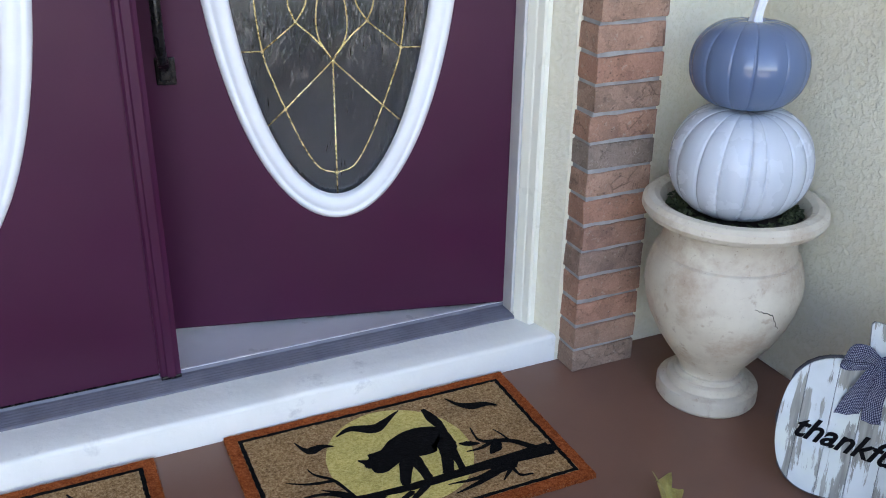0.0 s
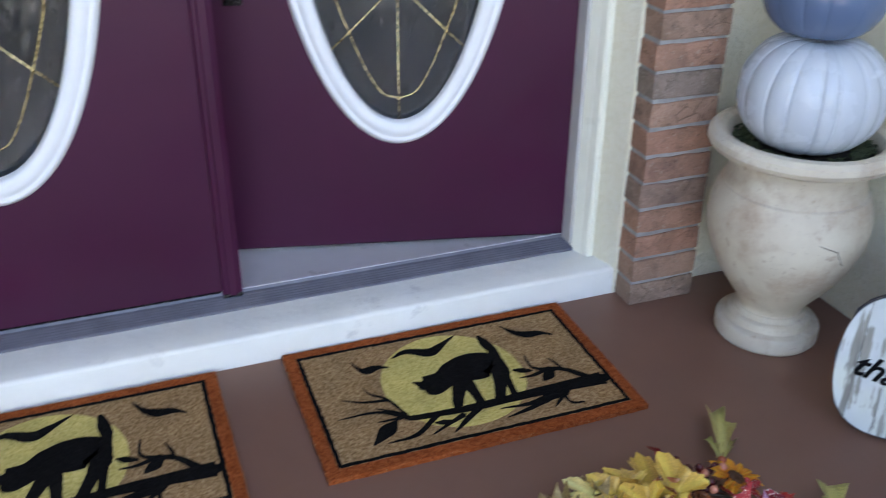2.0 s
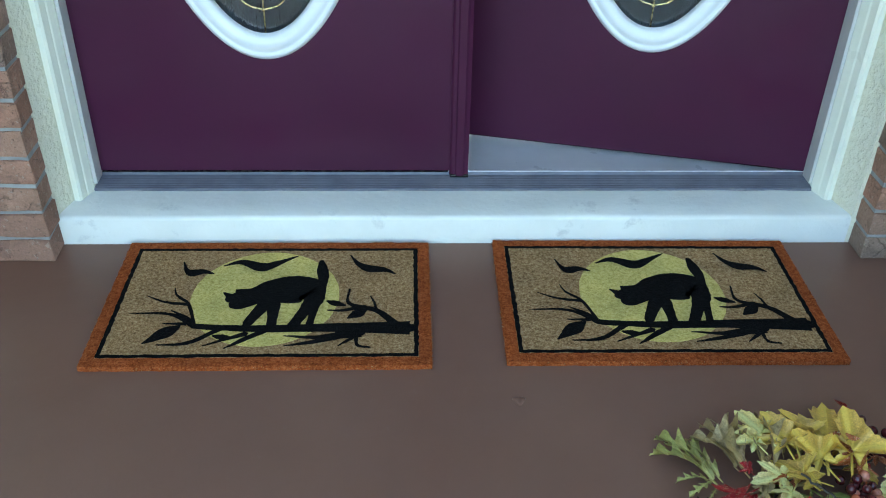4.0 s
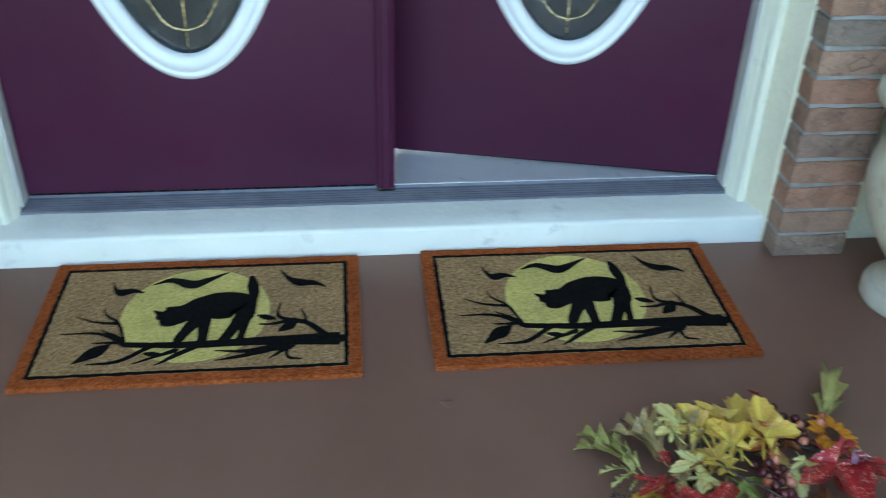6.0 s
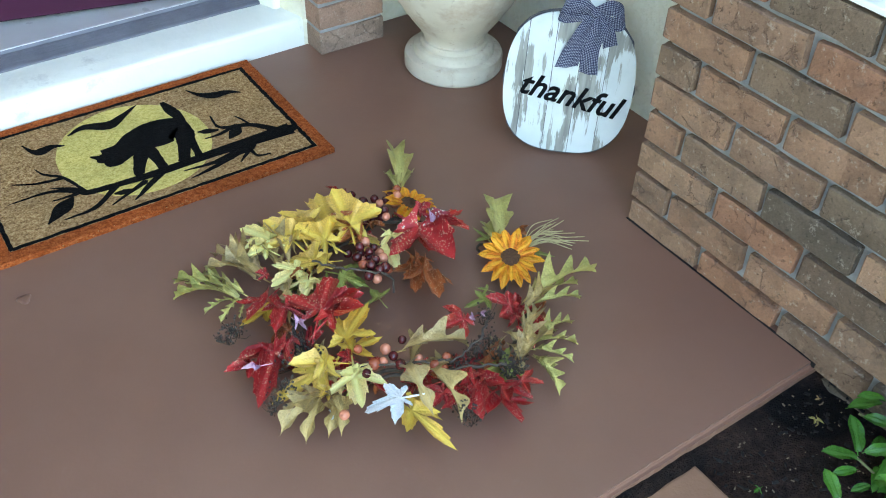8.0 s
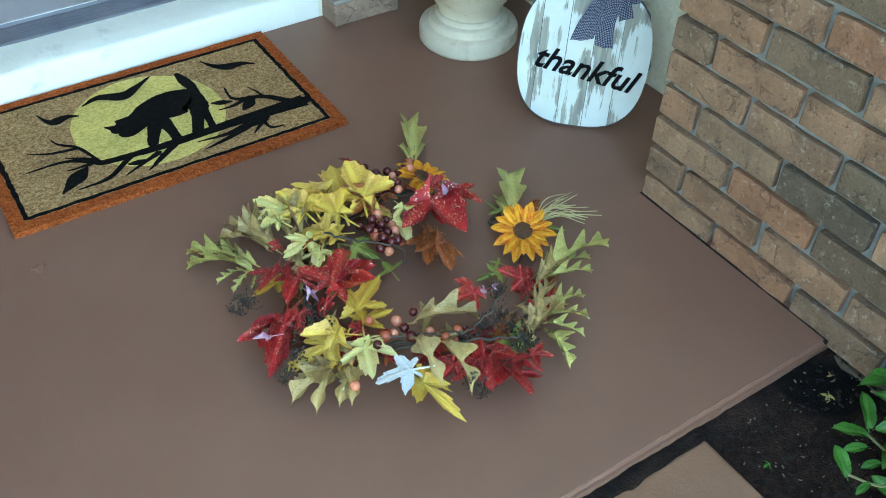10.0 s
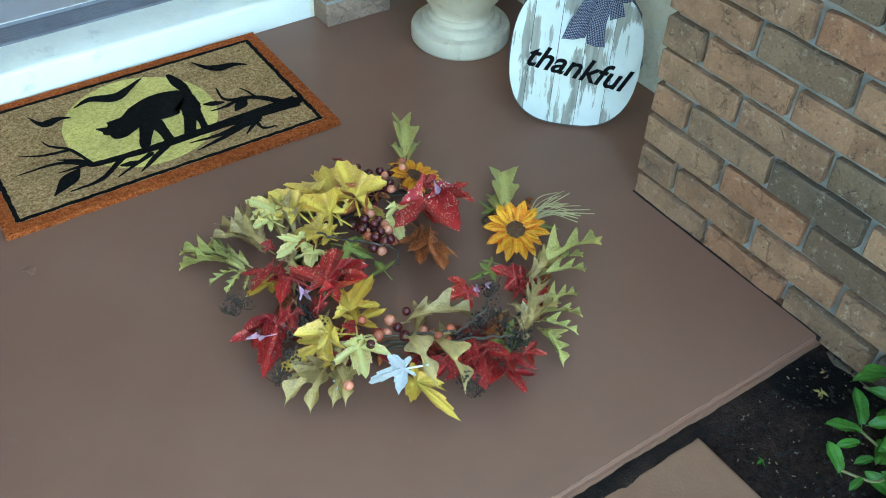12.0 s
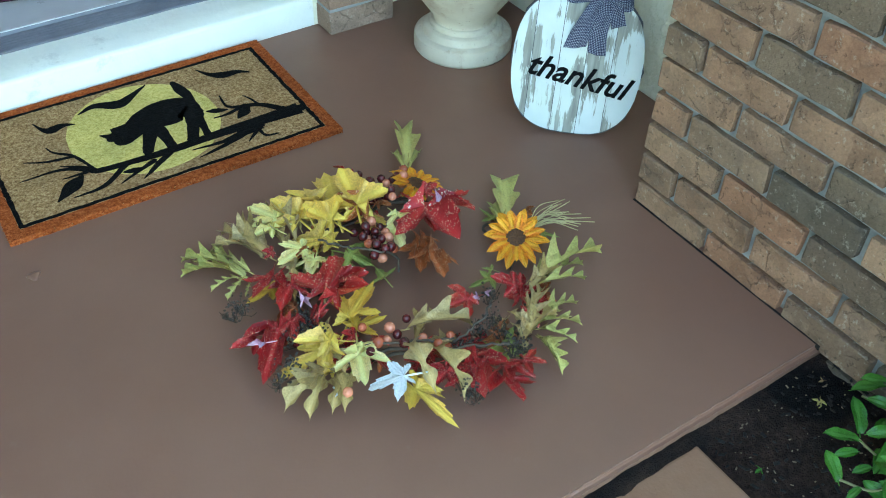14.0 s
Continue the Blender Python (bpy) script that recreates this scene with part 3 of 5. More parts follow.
def trim_profile_mesh(side):
    """Brickmould and jamb up one side of the doorway, swept in z."""
    prof = [(TRIM_OUT, 0.075), (TRIM_OUT - 0.014, 0.072), (TRIM_OUT - 0.020, 0.078), (TRIM_OUT - 0.026, 0.100), (JAMB + 0.012, 0.104),
            (JAMB + 0.009, 0.112), (JAMB + 0.004, 0.126), (JAMB + 0.004, 0.25), (TRIM_OUT, 0.25)]
    bm = bmesh.new()
    f = bm.faces.new([bm.verts.new((MID + side * x, y, 0.086)) for x, y in prof])
    r = bmesh.ops.extrude_face_region(bm, geom=[f])
    bmesh.ops.translate(bm, vec=(0, 0, TOP - 0.086), verts=[v for v in r["geom"] if isinstance(v, bmesh.types.BMVert)])
    return bm


doorway = thing("door_frame", "white moulded door frame around plum double doors", "door frame")
tagged(doorway, kind="structure")
for side in (-1, 1):
    part("jamb_trim", trim_profile_mesh(side), WHITE_TRIM, doorway)
    xa, xb = sorted((MID + side * (JAMB + 0.0035), MID + side * (JAMB - 0.006)))
    part("weatherstrip", box(xa, xb, 0.128, 0.176, 0.105, TOP - 0.04, 0.002), WEATHERSTRIP, doorway, "grey weatherstrip")
part("head_trim", box(MID - TRIM_OUT + 0.03, MID + TRIM_OUT - 0.03, 0.08, 0.25, TOP - 0.06, TOP - 0.001, 0.006), WHITE_TRIM, doorway)


def threshold_mesh():
    """Ribbed aluminium sill, rising to the doors."""
    prof = [(0.121, 0.086), (0.121, 0.092), (0.124, 0.0945)]
    for i in range(5):
        y = 0.128 + i * 0.010
        z = 0.0950 + i * 0.0016
        prof += [(y, z), (y + 0.003, z + 0.0018), (y + 0.006, z + 0.0018), (y + 0.008, z + 0.0004)]
    prof += [(0.180, 0.1035), (0.184, 0.110), (0.192, 0.110), (0.196, 0.104), (0.204, 0.103), (0.204, 0.086)]
    bm = bmesh.new()
    a = [bm.verts.new((MID - JAMB - 0.003, y, z)) for y, z in prof]
    b = [bm.verts.new((MID + JAMB + 0.003, y, z)) for y, z in prof]
    for i in range(len(prof)):
        j = (i + 1) % len(prof)
        bm.faces.new((a[i], a[j], b[j], b[i]))
    return bm


setting("threshold", threshold_mesh(), ALU, "ribbed dull aluminium door threshold", "threshold")


setting("threshold_nosing", box(MID - JAMB, MID + JAMB, 0.1845, 0.1915, 0.1095, 0.1125, 0.001), ALU_PALE, "bright metal nosing of the threshold", "threshold")


# ---- doors ----
OVAL_A, OVAL_B, OVAL_Z = 0.262, 0.795, 1.272
DOOR_W, DOOR_Z0, DOOR_Z1, DOOR_T = 0.938, 0.117, 2.27, 0.044


def ellipse(a, b, cx, cz, n=96):
    return [(cx + a * math.sin(2 * math.pi * i / n), cz + b * math.cos(2 * math.pi * i / n)) for i in range(n)]


def oval_z(sgn):
    return OVAL_Z + (0.020 if sgn > 0 else 0.0)


def leaf_with_hole(sgn):
    """Door leaf with an oval opening right through it."""
    n = 96
    cx = sgn * 0.468
    inner = ellipse(OVAL_A + 0.02, OVAL_B + 0.02, cx, oval_z(sgn), n)
    x0, x1 = sorted((0.0, sgn * DOOR_W))
    outer = []
    for x, z in inner:
        dx, dz = x - cx, z - oval_z(sgn)
        k = min(((x1 - cx) if dx > 0 else (cx - x0)) / max(abs(dx), 1e-6), ((DOOR_Z1 - oval_z(sgn)) if dz > 0 else (oval_z(sgn) - DOOR_Z0)) / max(abs(dz), 1e-6))
        outer.append((cx + dx * k, oval_z(sgn) + dz * k))
    for px in (x0, x1):
        for pz in (DOOR_Z0, DOOR_Z1):
            i = min(range(n), key=lambda q: (outer[q][0] - px) ** 2 + (outer[q][1] - pz) ** 2)
            outer[i] = (px, pz)
    bm = bmesh.new()
    loops = [[bm.verts.new((x, y, z)) for x, z in pts] for pts, y in ((outer, 0.0), (inner, 0.0), (inner, DOOR_T), (outer, DOOR_T))]
    for p, q in zip(loops, loops[1:] + loops[:1]):
        for i in range(n):
            j = (i + 1) % n
            bm.faces.new((p[i], p[j], q[j], q[i]))
    return bm


def oval_frame(sgn, back=False):
    """Moulded oval surround: a profile carried round the ellipse."""
    prof = [(-0.002, 0.006), (0.0, -0.010), (0.006, -0.0165), (0.022, -0.020), (0.036, -0.019), (0.042, -0.0135), (0.048, -0.0135),
            (0.052, -0.0155), (0.059, -0.013), (0.064, -0.007), (0.068, -0.003), (0.068, 0.001)]
    n = 128
    bm = bmesh.new()
    rings = []
    for off, y in prof:
        off *= 0.93
        yy = DOOR_T - y if back else y
        rings.append([bm.verts.new((sgn * 0.468 + (OVAL_A + off) * math.sin(2 * math.pi * i / n), yy, oval_z(sgn) + (OVAL_B + off) * math.cos(2 * math.pi * i / n))) for i in range(n)])
    for p, q in zip(rings, rings[1:]):
        for i in range(n):
            bm.faces.new((p[i], p[(i + 1) % n], q[(i + 1) % n], q[i]))
    return bm


def glass_mesh(sgn):
    pts = ellipse(OVAL_A + 0.012, OVAL_B + 0.012, sgn * 0.468, oval_z(sgn), 64)
    bm = bmesh.new()
    f = bm.faces.new([bm.verts.new((x, 0.016, z)) for x, z in pts])
    r = bmesh.ops.extrude_face_region(bm, geom=[f])
    bmesh.ops.translate(bm, vec=(0, 0.006, 0), verts=[v for v in r["geom"] if isinstance(v, bmesh.types.BMVert)])
    return bm


def came_lines():
    """The brass pattern, in offsets from the oval's centre; the lower half is mirrored upwards."""
    half = [
        [(0.0, -0.737), (0.045, -0.72), (0.085, -0.655), (0.124, -0.560), (0.155, -0.475), (0.172, -0.412), (0.185, -0.28), (0.192, 0.0)],
        [(0.0, -0.440), (0.124, -0.560), (0.186, -0.617)],
        [(0.172, -0.412), (0.228, -0.412)],
        [(0.0, -0.440), (0.025, -0.405), (0.052, -0.375), (0.088, -0.344)],
        [(0.088, -0.344), (0.130, -0.378), (0.172, -0.412)],
        [(0.088, -0.344), (0.104, -0.30), (0.100, -0.25), (0.075, -0.19), (0.060, -0.10), (0.075, 0.0)],
        [(0.0, -0.440), (0.034, -0.38), (0.036, -0.31), (0.018, -0.25), (0.0, -0.21)],
        [(0.0, -0.21), (0.05, -0.12), (0.06, 0.0)],
        [(0.088, -0.344), (0.062, -0.30), (0.058, -0.25), (0.075, -0.19)],
    ]
    lines = [[(0.0, -0.795), (0.0, -0.737), (0.0, -0.440)]]
    for ln in half:
        lines += [ln, [(-x, z) for x, z in ln]]
    return lines + [[(x, -z) for x, z in ln] for ln in lines]


def came_mesh(sgn, pts):
    p = spline([(sgn * 0.468 + x, 0.0135, oval_z(sgn) + z) for x, z in pts], 6) if len(pts) > 3 else [Vector((sgn * 0.468 + x, 0.0135, oval_z(sgn) + z)) for x, z in pts]
    return tube(p, 0.0022, 6)


def make_door(name, sgn, at, label):
    d = thing(name, label, "door", at)
    tagged(d, kind="structure")
    part("door_leaf", leaf_with_hole(sgn), DOOR_PAINT, d)
    part("oval_frame", oval_frame(sgn), OVAL_WHITE, d, "white moulded oval frame", True)
    part("oval_frame", oval_frame(sgn, True), OVAL_WHITE, d, "white moulded oval frame", True)
    pane = part("glass_pane", glass_mesh(sgn), GLASS, d, "rippled leaded glass")
    pane.visible_shadow = False
    for ln in came_lines():
        part("came", came_mesh(sgn, ln), BRASS, pane, "", True)
    for x, z in ((0.0, -0.44), (0.124, -0.56), (-0.124, -0.56), (0.088, -0.344), (-0.088, -0.344), (0.172, -0.412), (-0.172, -0.412), (0, -0.737)):
        part("solder_joint", lathe([(0.0045, 0), (0.0045, 0.001), (0.002, 0.0024)], 10), BRASS, pane, "", True, pose(sgn * 0.468 + x, 0.0115, oval_z(sgn) + z, 90))
    return d


door_left = make_door("door_1", 1, pose(MID - JAMB + 0.002, 0.180, 0), "closed plum-painted door with an oval leaded window")
door_right = make_door("door_2", -1, pose(MID + JAMB - 0.001, 0.177, 0, 0, 0, -13.6), "plum-painted door standing ajar with oval leaded window")


def astragal_mesh():
    prof = [(-0.026, 0.0), (-0.026, -0.007), (-0.020, -0.012), (-0.012, -0.012), (-0.008, -0.016), (0.010, -0.016), (0.016, -0.012), (0.024, -0.010), (0.024, 0.010), (-0.004, 0.010), (-0.004, 0.0)]
    bm = bmesh.new()
    f = bm.faces.new([bm.verts.new((0.955 + x, y, 0.108)) for x, y in prof])
    r = bmesh.ops.extrude_face_region(bm, geom=[f])
    bmesh.ops.translate(bm, vec=(0, 0, 2.16), verts=[v for v in r["geom"] if isinstance(v, bmesh.types.BMVert)])
    return bm


part("astragal", astragal_mesh(), DOOR_PAINT, door_left, "plum meeting strip")
part("astragal_boot", box(0.930, 0.980, -0.016, 0.008, 0.103, 0.112, 0.003), BLACK_METAL, door_left, "black rubber boot")
part("door_sweep", box(0.004, 0.926, -0.002, 0.030, 0.113, 0.1165), BLACK_METAL, door_left, "black rubber sweep")
part("door_sweep", box(-0.934, -0.004, 0.004, 0.030, 0.113, 0.1165), BLACK_METAL, door_right, "black rubber sweep")


def door_handle(parent):
    """Black grip handle with end plates."""
    s = -0.872
    h = part("door_handle", tube(spline([(s, -0.012, 0.835), (s, -0.050, 0.860), (s, -0.074, 0.900), (s, -0.082, 0.97), (s, -0.074, 1.03), (s, -0.040, 1.065), (s, -0.010, 1.075)], 6), 0.013, 12), BLACK_METAL, parent, "black iron grip handle", True)
    part("handle_plate", box(s - 0.024, s + 0.024, -0.009, 0.0, 0.790, 0.858, 0.004), BLACK_METAL, h)
    part("handle_plate", box(s - 0.024, s + 0.024, -0.009, 0.0, 1.045, 1.125, 0.004), BLACK_METAL, h)
    part("plate_boss", box(s - 0.014, s + 0.014, -0.020, -0.007, 0.802, 0.842, 0.004), BLACK_METAL, h)
    part("thumb_latch", box(s - 0.012, s + 0.012, -0.034, -0.008, 1.086, 1.096, 0.003), BLACK_METAL, h)


door_handle(door_right)


# ---- urn and pumpkins ----
UX, UY = 1.223, -0.303
URN_TALL = 1.042


def urn():
    prof = [(0.02, 0.0), (0.126, 0.0), (0.132, 0.008), (0.132, 0.036), (0.129, 0.043), (0.124, 0.0455), (0.1085, 0.0465), (0.1070, 0.0485), (0.1070, 0.0560), (0.1040, 0.0640), (0.0980, 0.0670), (0.0905, 0.0675), (0.0895, 0.0690), (0.0895, 0.0760),
            (0.0865, 0.0800), (0.0800, 0.0810), (0.0795, 0.0850), (0.084, 0.096), (0.098, 0.116), (0.124, 0.150), (0.152, 0.190), (0.175, 0.235), (0.190, 0.280), (0.196, 0.315), (0.195, 0.345),
            (0.190, 0.366), (0.1835, 0.388), (0.1770, 0.4040), (0.1762, 0.4052), (0.1752, 0.4058), (0.1685, 0.4085), (0.1678, 0.4095), (0.1665, 0.420), (0.1635, 0.436), (0.1620, 0.450), (0.164, 0.464), (0.171, 0.480), (0.186, 0.490),
            (0.202, 0.493), (0.216, 0.500), (0.223, 0.512), (0.221, 0.526), (0.210, 0.536), (0.194, 0.538), (0.180, 0.532), (0.172, 0.520), (0.168, 0.500), (0.160, 0.470)]
    u = thing("garden_urn", "aged cream cast-stone urn planter with a hairline crack", "urn", pose(UX, UY, 0))
    part("urn_body", lathe(prof, 96, lambda a, r, z: (r * 0.99 * (1 + 0.004 * math.sin(3 * a + 9 * z)), z * URN_TALL)), URN, u, "", True, None, 28)
    part("soil", lathe([(0.164, 0.492), (0.164, 0.517), (0.10, 0.522), (0.02, 0.524)], 48, lambda a, r, z: (r, z + 0.004 * noise.noise((9 * r * math.cos(a), 9 * r * math.sin(a), 1)))), SOIL, u, "dark potting soil", True)
    rng = random.Random(3)
    crack = []
    for i in range(15):
        f = i / 14
        a = radians(-108 + 24 * f) + rng.uniform(-0.012, 0.012)
        z = 0.338 - 0.032 * f - 0.035 * max(0, f - 0.55) / 0.45 + rng.uniform(-0.003, 0.003)
        r = np.interp(z, [0.15, 0.19, 0.235, 0.28, 0.315, 0.345], [0.124, 0.152, 0.175, 0.190, 0.196, 0.195]) * (1 + 0.004 * math.sin(3 * a + 9 * z))
        if z < 0.19:
            r = np.interp(z, [0.116, 0.15, 0.19], [0.098, 0.124, 0.152])
        crack.append((0.99 * float(r) * math.cos(a), 0.99 * float(r) * math.sin(a), z * URN_TALL))
    part("crack", tube(crack, [0.0006 + 0.0005 * math.sin(math.pi * i / 14) for i in range(15)], 5), BLACK_PRINT, u, "thin dark crack")
    return u


urn()


def moss():
    rng = random.Random(8)
    bm = bmesh.new()
    for _ in range(520):
        a = rng.uniform(0, 6.283)
        r = rng.uniform(0.115, 0.163)
        s = rng.uniform(0.004, 0.010)
        m = Matrix.Translation((r * math.cos(a), r * math.sin(a), 0.525 + rng.uniform(0, 0.010))) @ Euler([rng.uniform(0, 6) for _k in range(3)]).to_matrix().to_4x4()
        n0 = bmesh.ops.create_cone(bm, cap_ends=True, segments=4, radius1=s * 0.55, radius2=0.0004, depth=s * 2)
        bmesh.ops.transform(bm, matrix=m, verts=n0["verts"])
    return bm


tagged(part("moss", moss(), MOSS, None, "", False, pose(UX, UY, 0)), "green moss tufts in the urn", "moss", "", "stuff")


def pumpkin(name, at, R, H, grooves, depth, mat_, label, seed):
    rng = random.Random(seed)
    angs = [2 * math.pi * (i + rng.uniform(-0.22, 0.22)) / grooves for i in range(grooves)]
    deps = [rng.uniform(0.55, 1.1) for _ in angs]
    wob = [rng.uniform(0, 6.28) for _ in range(3)]

    def shape(a, r, z):
        g = 0.0
        for q, dp in zip(angs, deps):
            d = abs((a - q + math.pi) % (2 * math.pi) - math.pi)
            g += dp * (math.exp(-(d / 0.017) ** 2) * 0.65 + math.exp(-(d / 0.10) ** 2) * 0.5)
        body = r / R
        k = 1 - depth * min(g, 1.2) * (0.35 + 0.65 * body)
        return r * k * (1 + 0.012 * math.sin(2 * a + wob[0]) + 0.008 * math.sin(3 * a + wob[1] + 8 * z)), z - (1 - body) * 0.004 * min(g, 1) * (1 if z > H else -1)

    prof = []
    n = 40
    for i in range(n + 1):
        t = -math.pi / 2 + math.pi * i / n
        c = max(math.cos(t), 0.0)
        r = R * c ** 0.78
        z = H + H * math.copysign(abs(math.sin(t)) ** 0.96, math.sin(t))
        dip = 0.10 * H * math.exp(-(r / (0.32 * R)) ** 2)
        prof.append((max(r, 0.004), z - dip if t > 0 else z + dip))
    p = thing(name, label, "pumpkin", at)
    part("pumpkin_shell", lathe(prof, 480, shape), mat_, p, "", True)
    return p


pumpkin("pumpkin", pose(UX - 0.004, UY + 0.002, 0.520, 2, -2, 20), 0.166, 0.137, 17, 0.055, PUMPKIN_WHITE, "large white painted ribbed pumpkin resting in the urn", 5)
blue = pumpkin("pumpkin", pose(UX - 0.012, UY + 0.006, 0.778, 1, 3, 70), 0.133, 0.106, 13, 0.035, PUMPKIN_BLUE, "glossy slate-blue painted pumpkin stacked on a white one", 11)


def stem_mesh():
    bm = bmesh.new()
    pts = spline([(0, 0, 0.184), (0.001, 0, 0.204), (0.004, -0.002, 0.232), (0.012, -0.006, 0.268), (0.024, -0.012, 0.300)], 5)
    rings = []
    for i, p in enumerate(pts):
        f = i / (len(pts) - 1)
        R = 0.0095 + 0.027 * math.exp(-f * 8) + 0.003 * f
        rings.append([bm.verts.new((p.x + R * (1 + 0.22 * math.cos(5 * a + 2 * f)) * math.cos(a), p.y + R * (1 + 0.22 * math.cos(5 * a + 2 * f)) * math.sin(a), p.z - (0.006 if i == 0 else 0))) for a in [2 * math.pi * k / 30 for k in range(30)]])
    for lo, hi in zip(rings, rings[1:]):
        for k in range(30):
            bm.faces.new((lo[k], lo[(k + 1) % 30], hi[(k + 1) % 30], hi[k]))
    bm.faces.new(rings[-1])
    return bm


part("stem", stem_mesh(), STEM_WHITE, blue, "white painted stem", True, pose(0, 0, 0, 0, 0, -70))

# ---- wooden pumpkin sign ----
SIGN_AT = pose(1.203, -0.776, 0.005, 0, 0, -42) @ pose(0, 0, 0, -14) @ pose(-0.006, 0, 0, 0, 2)
sign = thing("pumpkin_sign", "whitewashed plank pumpkin sign with black lettering and checked bow", "sign", SIGN_AT)
SIGN_W, SIGN_H = 0.148, 0.163


def sign_half(x, grow=0.0):
    """Half the height of the board at x."""
    w, h = SIGN_W + grow, SIGN_H + grow
    return h * max(0.0, 1 - abs(x / w) ** 2.9) ** (1 / 2.5)


def sign_plank(xa, xb, y0, y1, grow=0.0):
    n = 14
    bm = bmesh.new()
    xs = [xa + (xb - xa) * i / n for i in range(n + 1)]
    pts = [(x, SIGN_H - sign_half(x, grow)) for x in xs] + [(x, SIGN_H + sign_half(x, grow)) for x in reversed(xs)]
    clean = [p for i, p in enumerate(pts) if i == 0 or (Vector(p) - Vector(pts[i - 1])).length > 1e-5]
    if (Vector(clean[0]) - Vector(clean[-1])).length < 1e-5:
        clean.pop()
    f = bm.faces.new([bm.verts.new((x, y0, z)) for x, z in clean])
    r = bmesh.ops.extrude_face_region(bm, geom=[f])
    bmesh.ops.translate(bm, vec=(0, y1 - y0, 0), verts=[v for v in r["geom"] if isinstance(v, bmesh.types.BMVert)])
    return bm


part("backing_board", sign_plank(-SIGN_W - 0.004, SIGN_W + 0.004, 0.0, 0.014, 0.004), DARK_EDGE, sign, "dark backing board")
cuts = [-SIGN_W, -0.104, -0.042, 0.018, 0.078, SIGN_W]
for xa, xb in zip(cuts, cuts[1:]):
    part("plank", sign_plank(xa + 0.0007, xb - 0.0007, -0.005, 0.001), WEATHERED, sign)


def sign_stem():
    bm = bmesh.new()
    out = [(0.008, 0.315), (0.058, 0.315), (0.060, 0.36), (0.066, 0.408), (0.060, 0.414), (0.008, 0.417), (0.003, 0.411), (0.008, 0.36)]
    f = bm.faces.new([bm.verts.new((x, -0.004, z)) for x, z in out])
    r = bmesh.ops.extrude_face_region(bm, geom=[f])
    bmesh.ops.translate(bm, vec=(0, 0.013, 0), verts=[v for v in r["geom"] if isinstance(v, bmesh.types.BMVert)])
    return bm


part("stem_board", sign_stem(), WEATHERED, sign, "white wooden stem")
part("easel_leg", tube([(0.0, 0.012, 0.30), (0.0, 0.165, 0.043)], 0.008, 8), EASEL_WOOD, sign, "plywood easel leg")


def lettering(text, size, material, parent, at, label, slant=0.32, heavy=0.0012):
    cu = bpy.data.curves.new("lettering", "FONT")
    cu.body, cu.size, cu.shear, cu.extrude, cu.offset = text, size, slant, 0.002, heavy
    cu.align_x, cu.align_y = "CENTER", "CENTER"
    tmp = bpy.data.objects.new("tmp", cu)
    scene.collection.objects.link(tmp)
    dg = bpy.context.evaluated_depsgraph_get()
    me = bpy.data.meshes.new_from_object(tmp.evaluated_get(dg))
    bpy.data.objects.remove(tmp)
    me.materials.clear()
    me.materials.append(material)
    return part("lettering", me, material, parent, label, False, at)


lettering("thankful", 0.073, BLACK_LETTER, sign, pose(0.004, -0.0075, 0.137) @ pose(0, 0, 0, 90) @ pose(0, 0, 0, 0, 0, -9.5), "black raised letters reading thankful")


def ribbon(pts, widths, side, bm=None):
    """A strip of cloth along a smooth line, with its cloth grid in metres."""
    bm = bm or bmesh.new()
    uv = bm.loops.layers.uv.verify()
    line = spline(pts, 8)
    ws = np.interp(np.linspace(0, 1, len(line)), np.linspace(0, 1, len(widths)), widths) * 0.84
    rows, run, prev = [], 0.0, None
    nw = 6
    for p, w in zip(line, ws):
        run += (p - prev).length if prev is not None else 0
        prev = p
        s = Vector(side).normalized()
        row = []
        for k in range(nw + 1):
            f = k / nw - 0.5
            q = p + s * f * w + Vector((0, -0.004 * math.sin(run * 60 + 5 * f) - 0.003 * math.cos(9 * f), 0))
            row.append((bm.verts.new(q), f * w, run))
        rows.append(row)
    for a, b in zip(rows, rows[1:]):
        for k in range(nw):
            quad = (a[k], a[k + 1], b[k + 1], b[k])
            f = bm.faces.new([v[0] for v in quad])
            for lp, v in zip(f.loops, quad):
                lp[uv].uv = (v[1], v[2])
    return bm


bow = part("bow", ribbon([(0.018, -0.014, 0.338), (0.034, -0.024, 0.330), (0.050, -0.014, 0.336)], [0.040, 0.034, 0.040], (0.1, 0, 1)), GINGHAM, sign, "navy and white checked cloth bow", True)
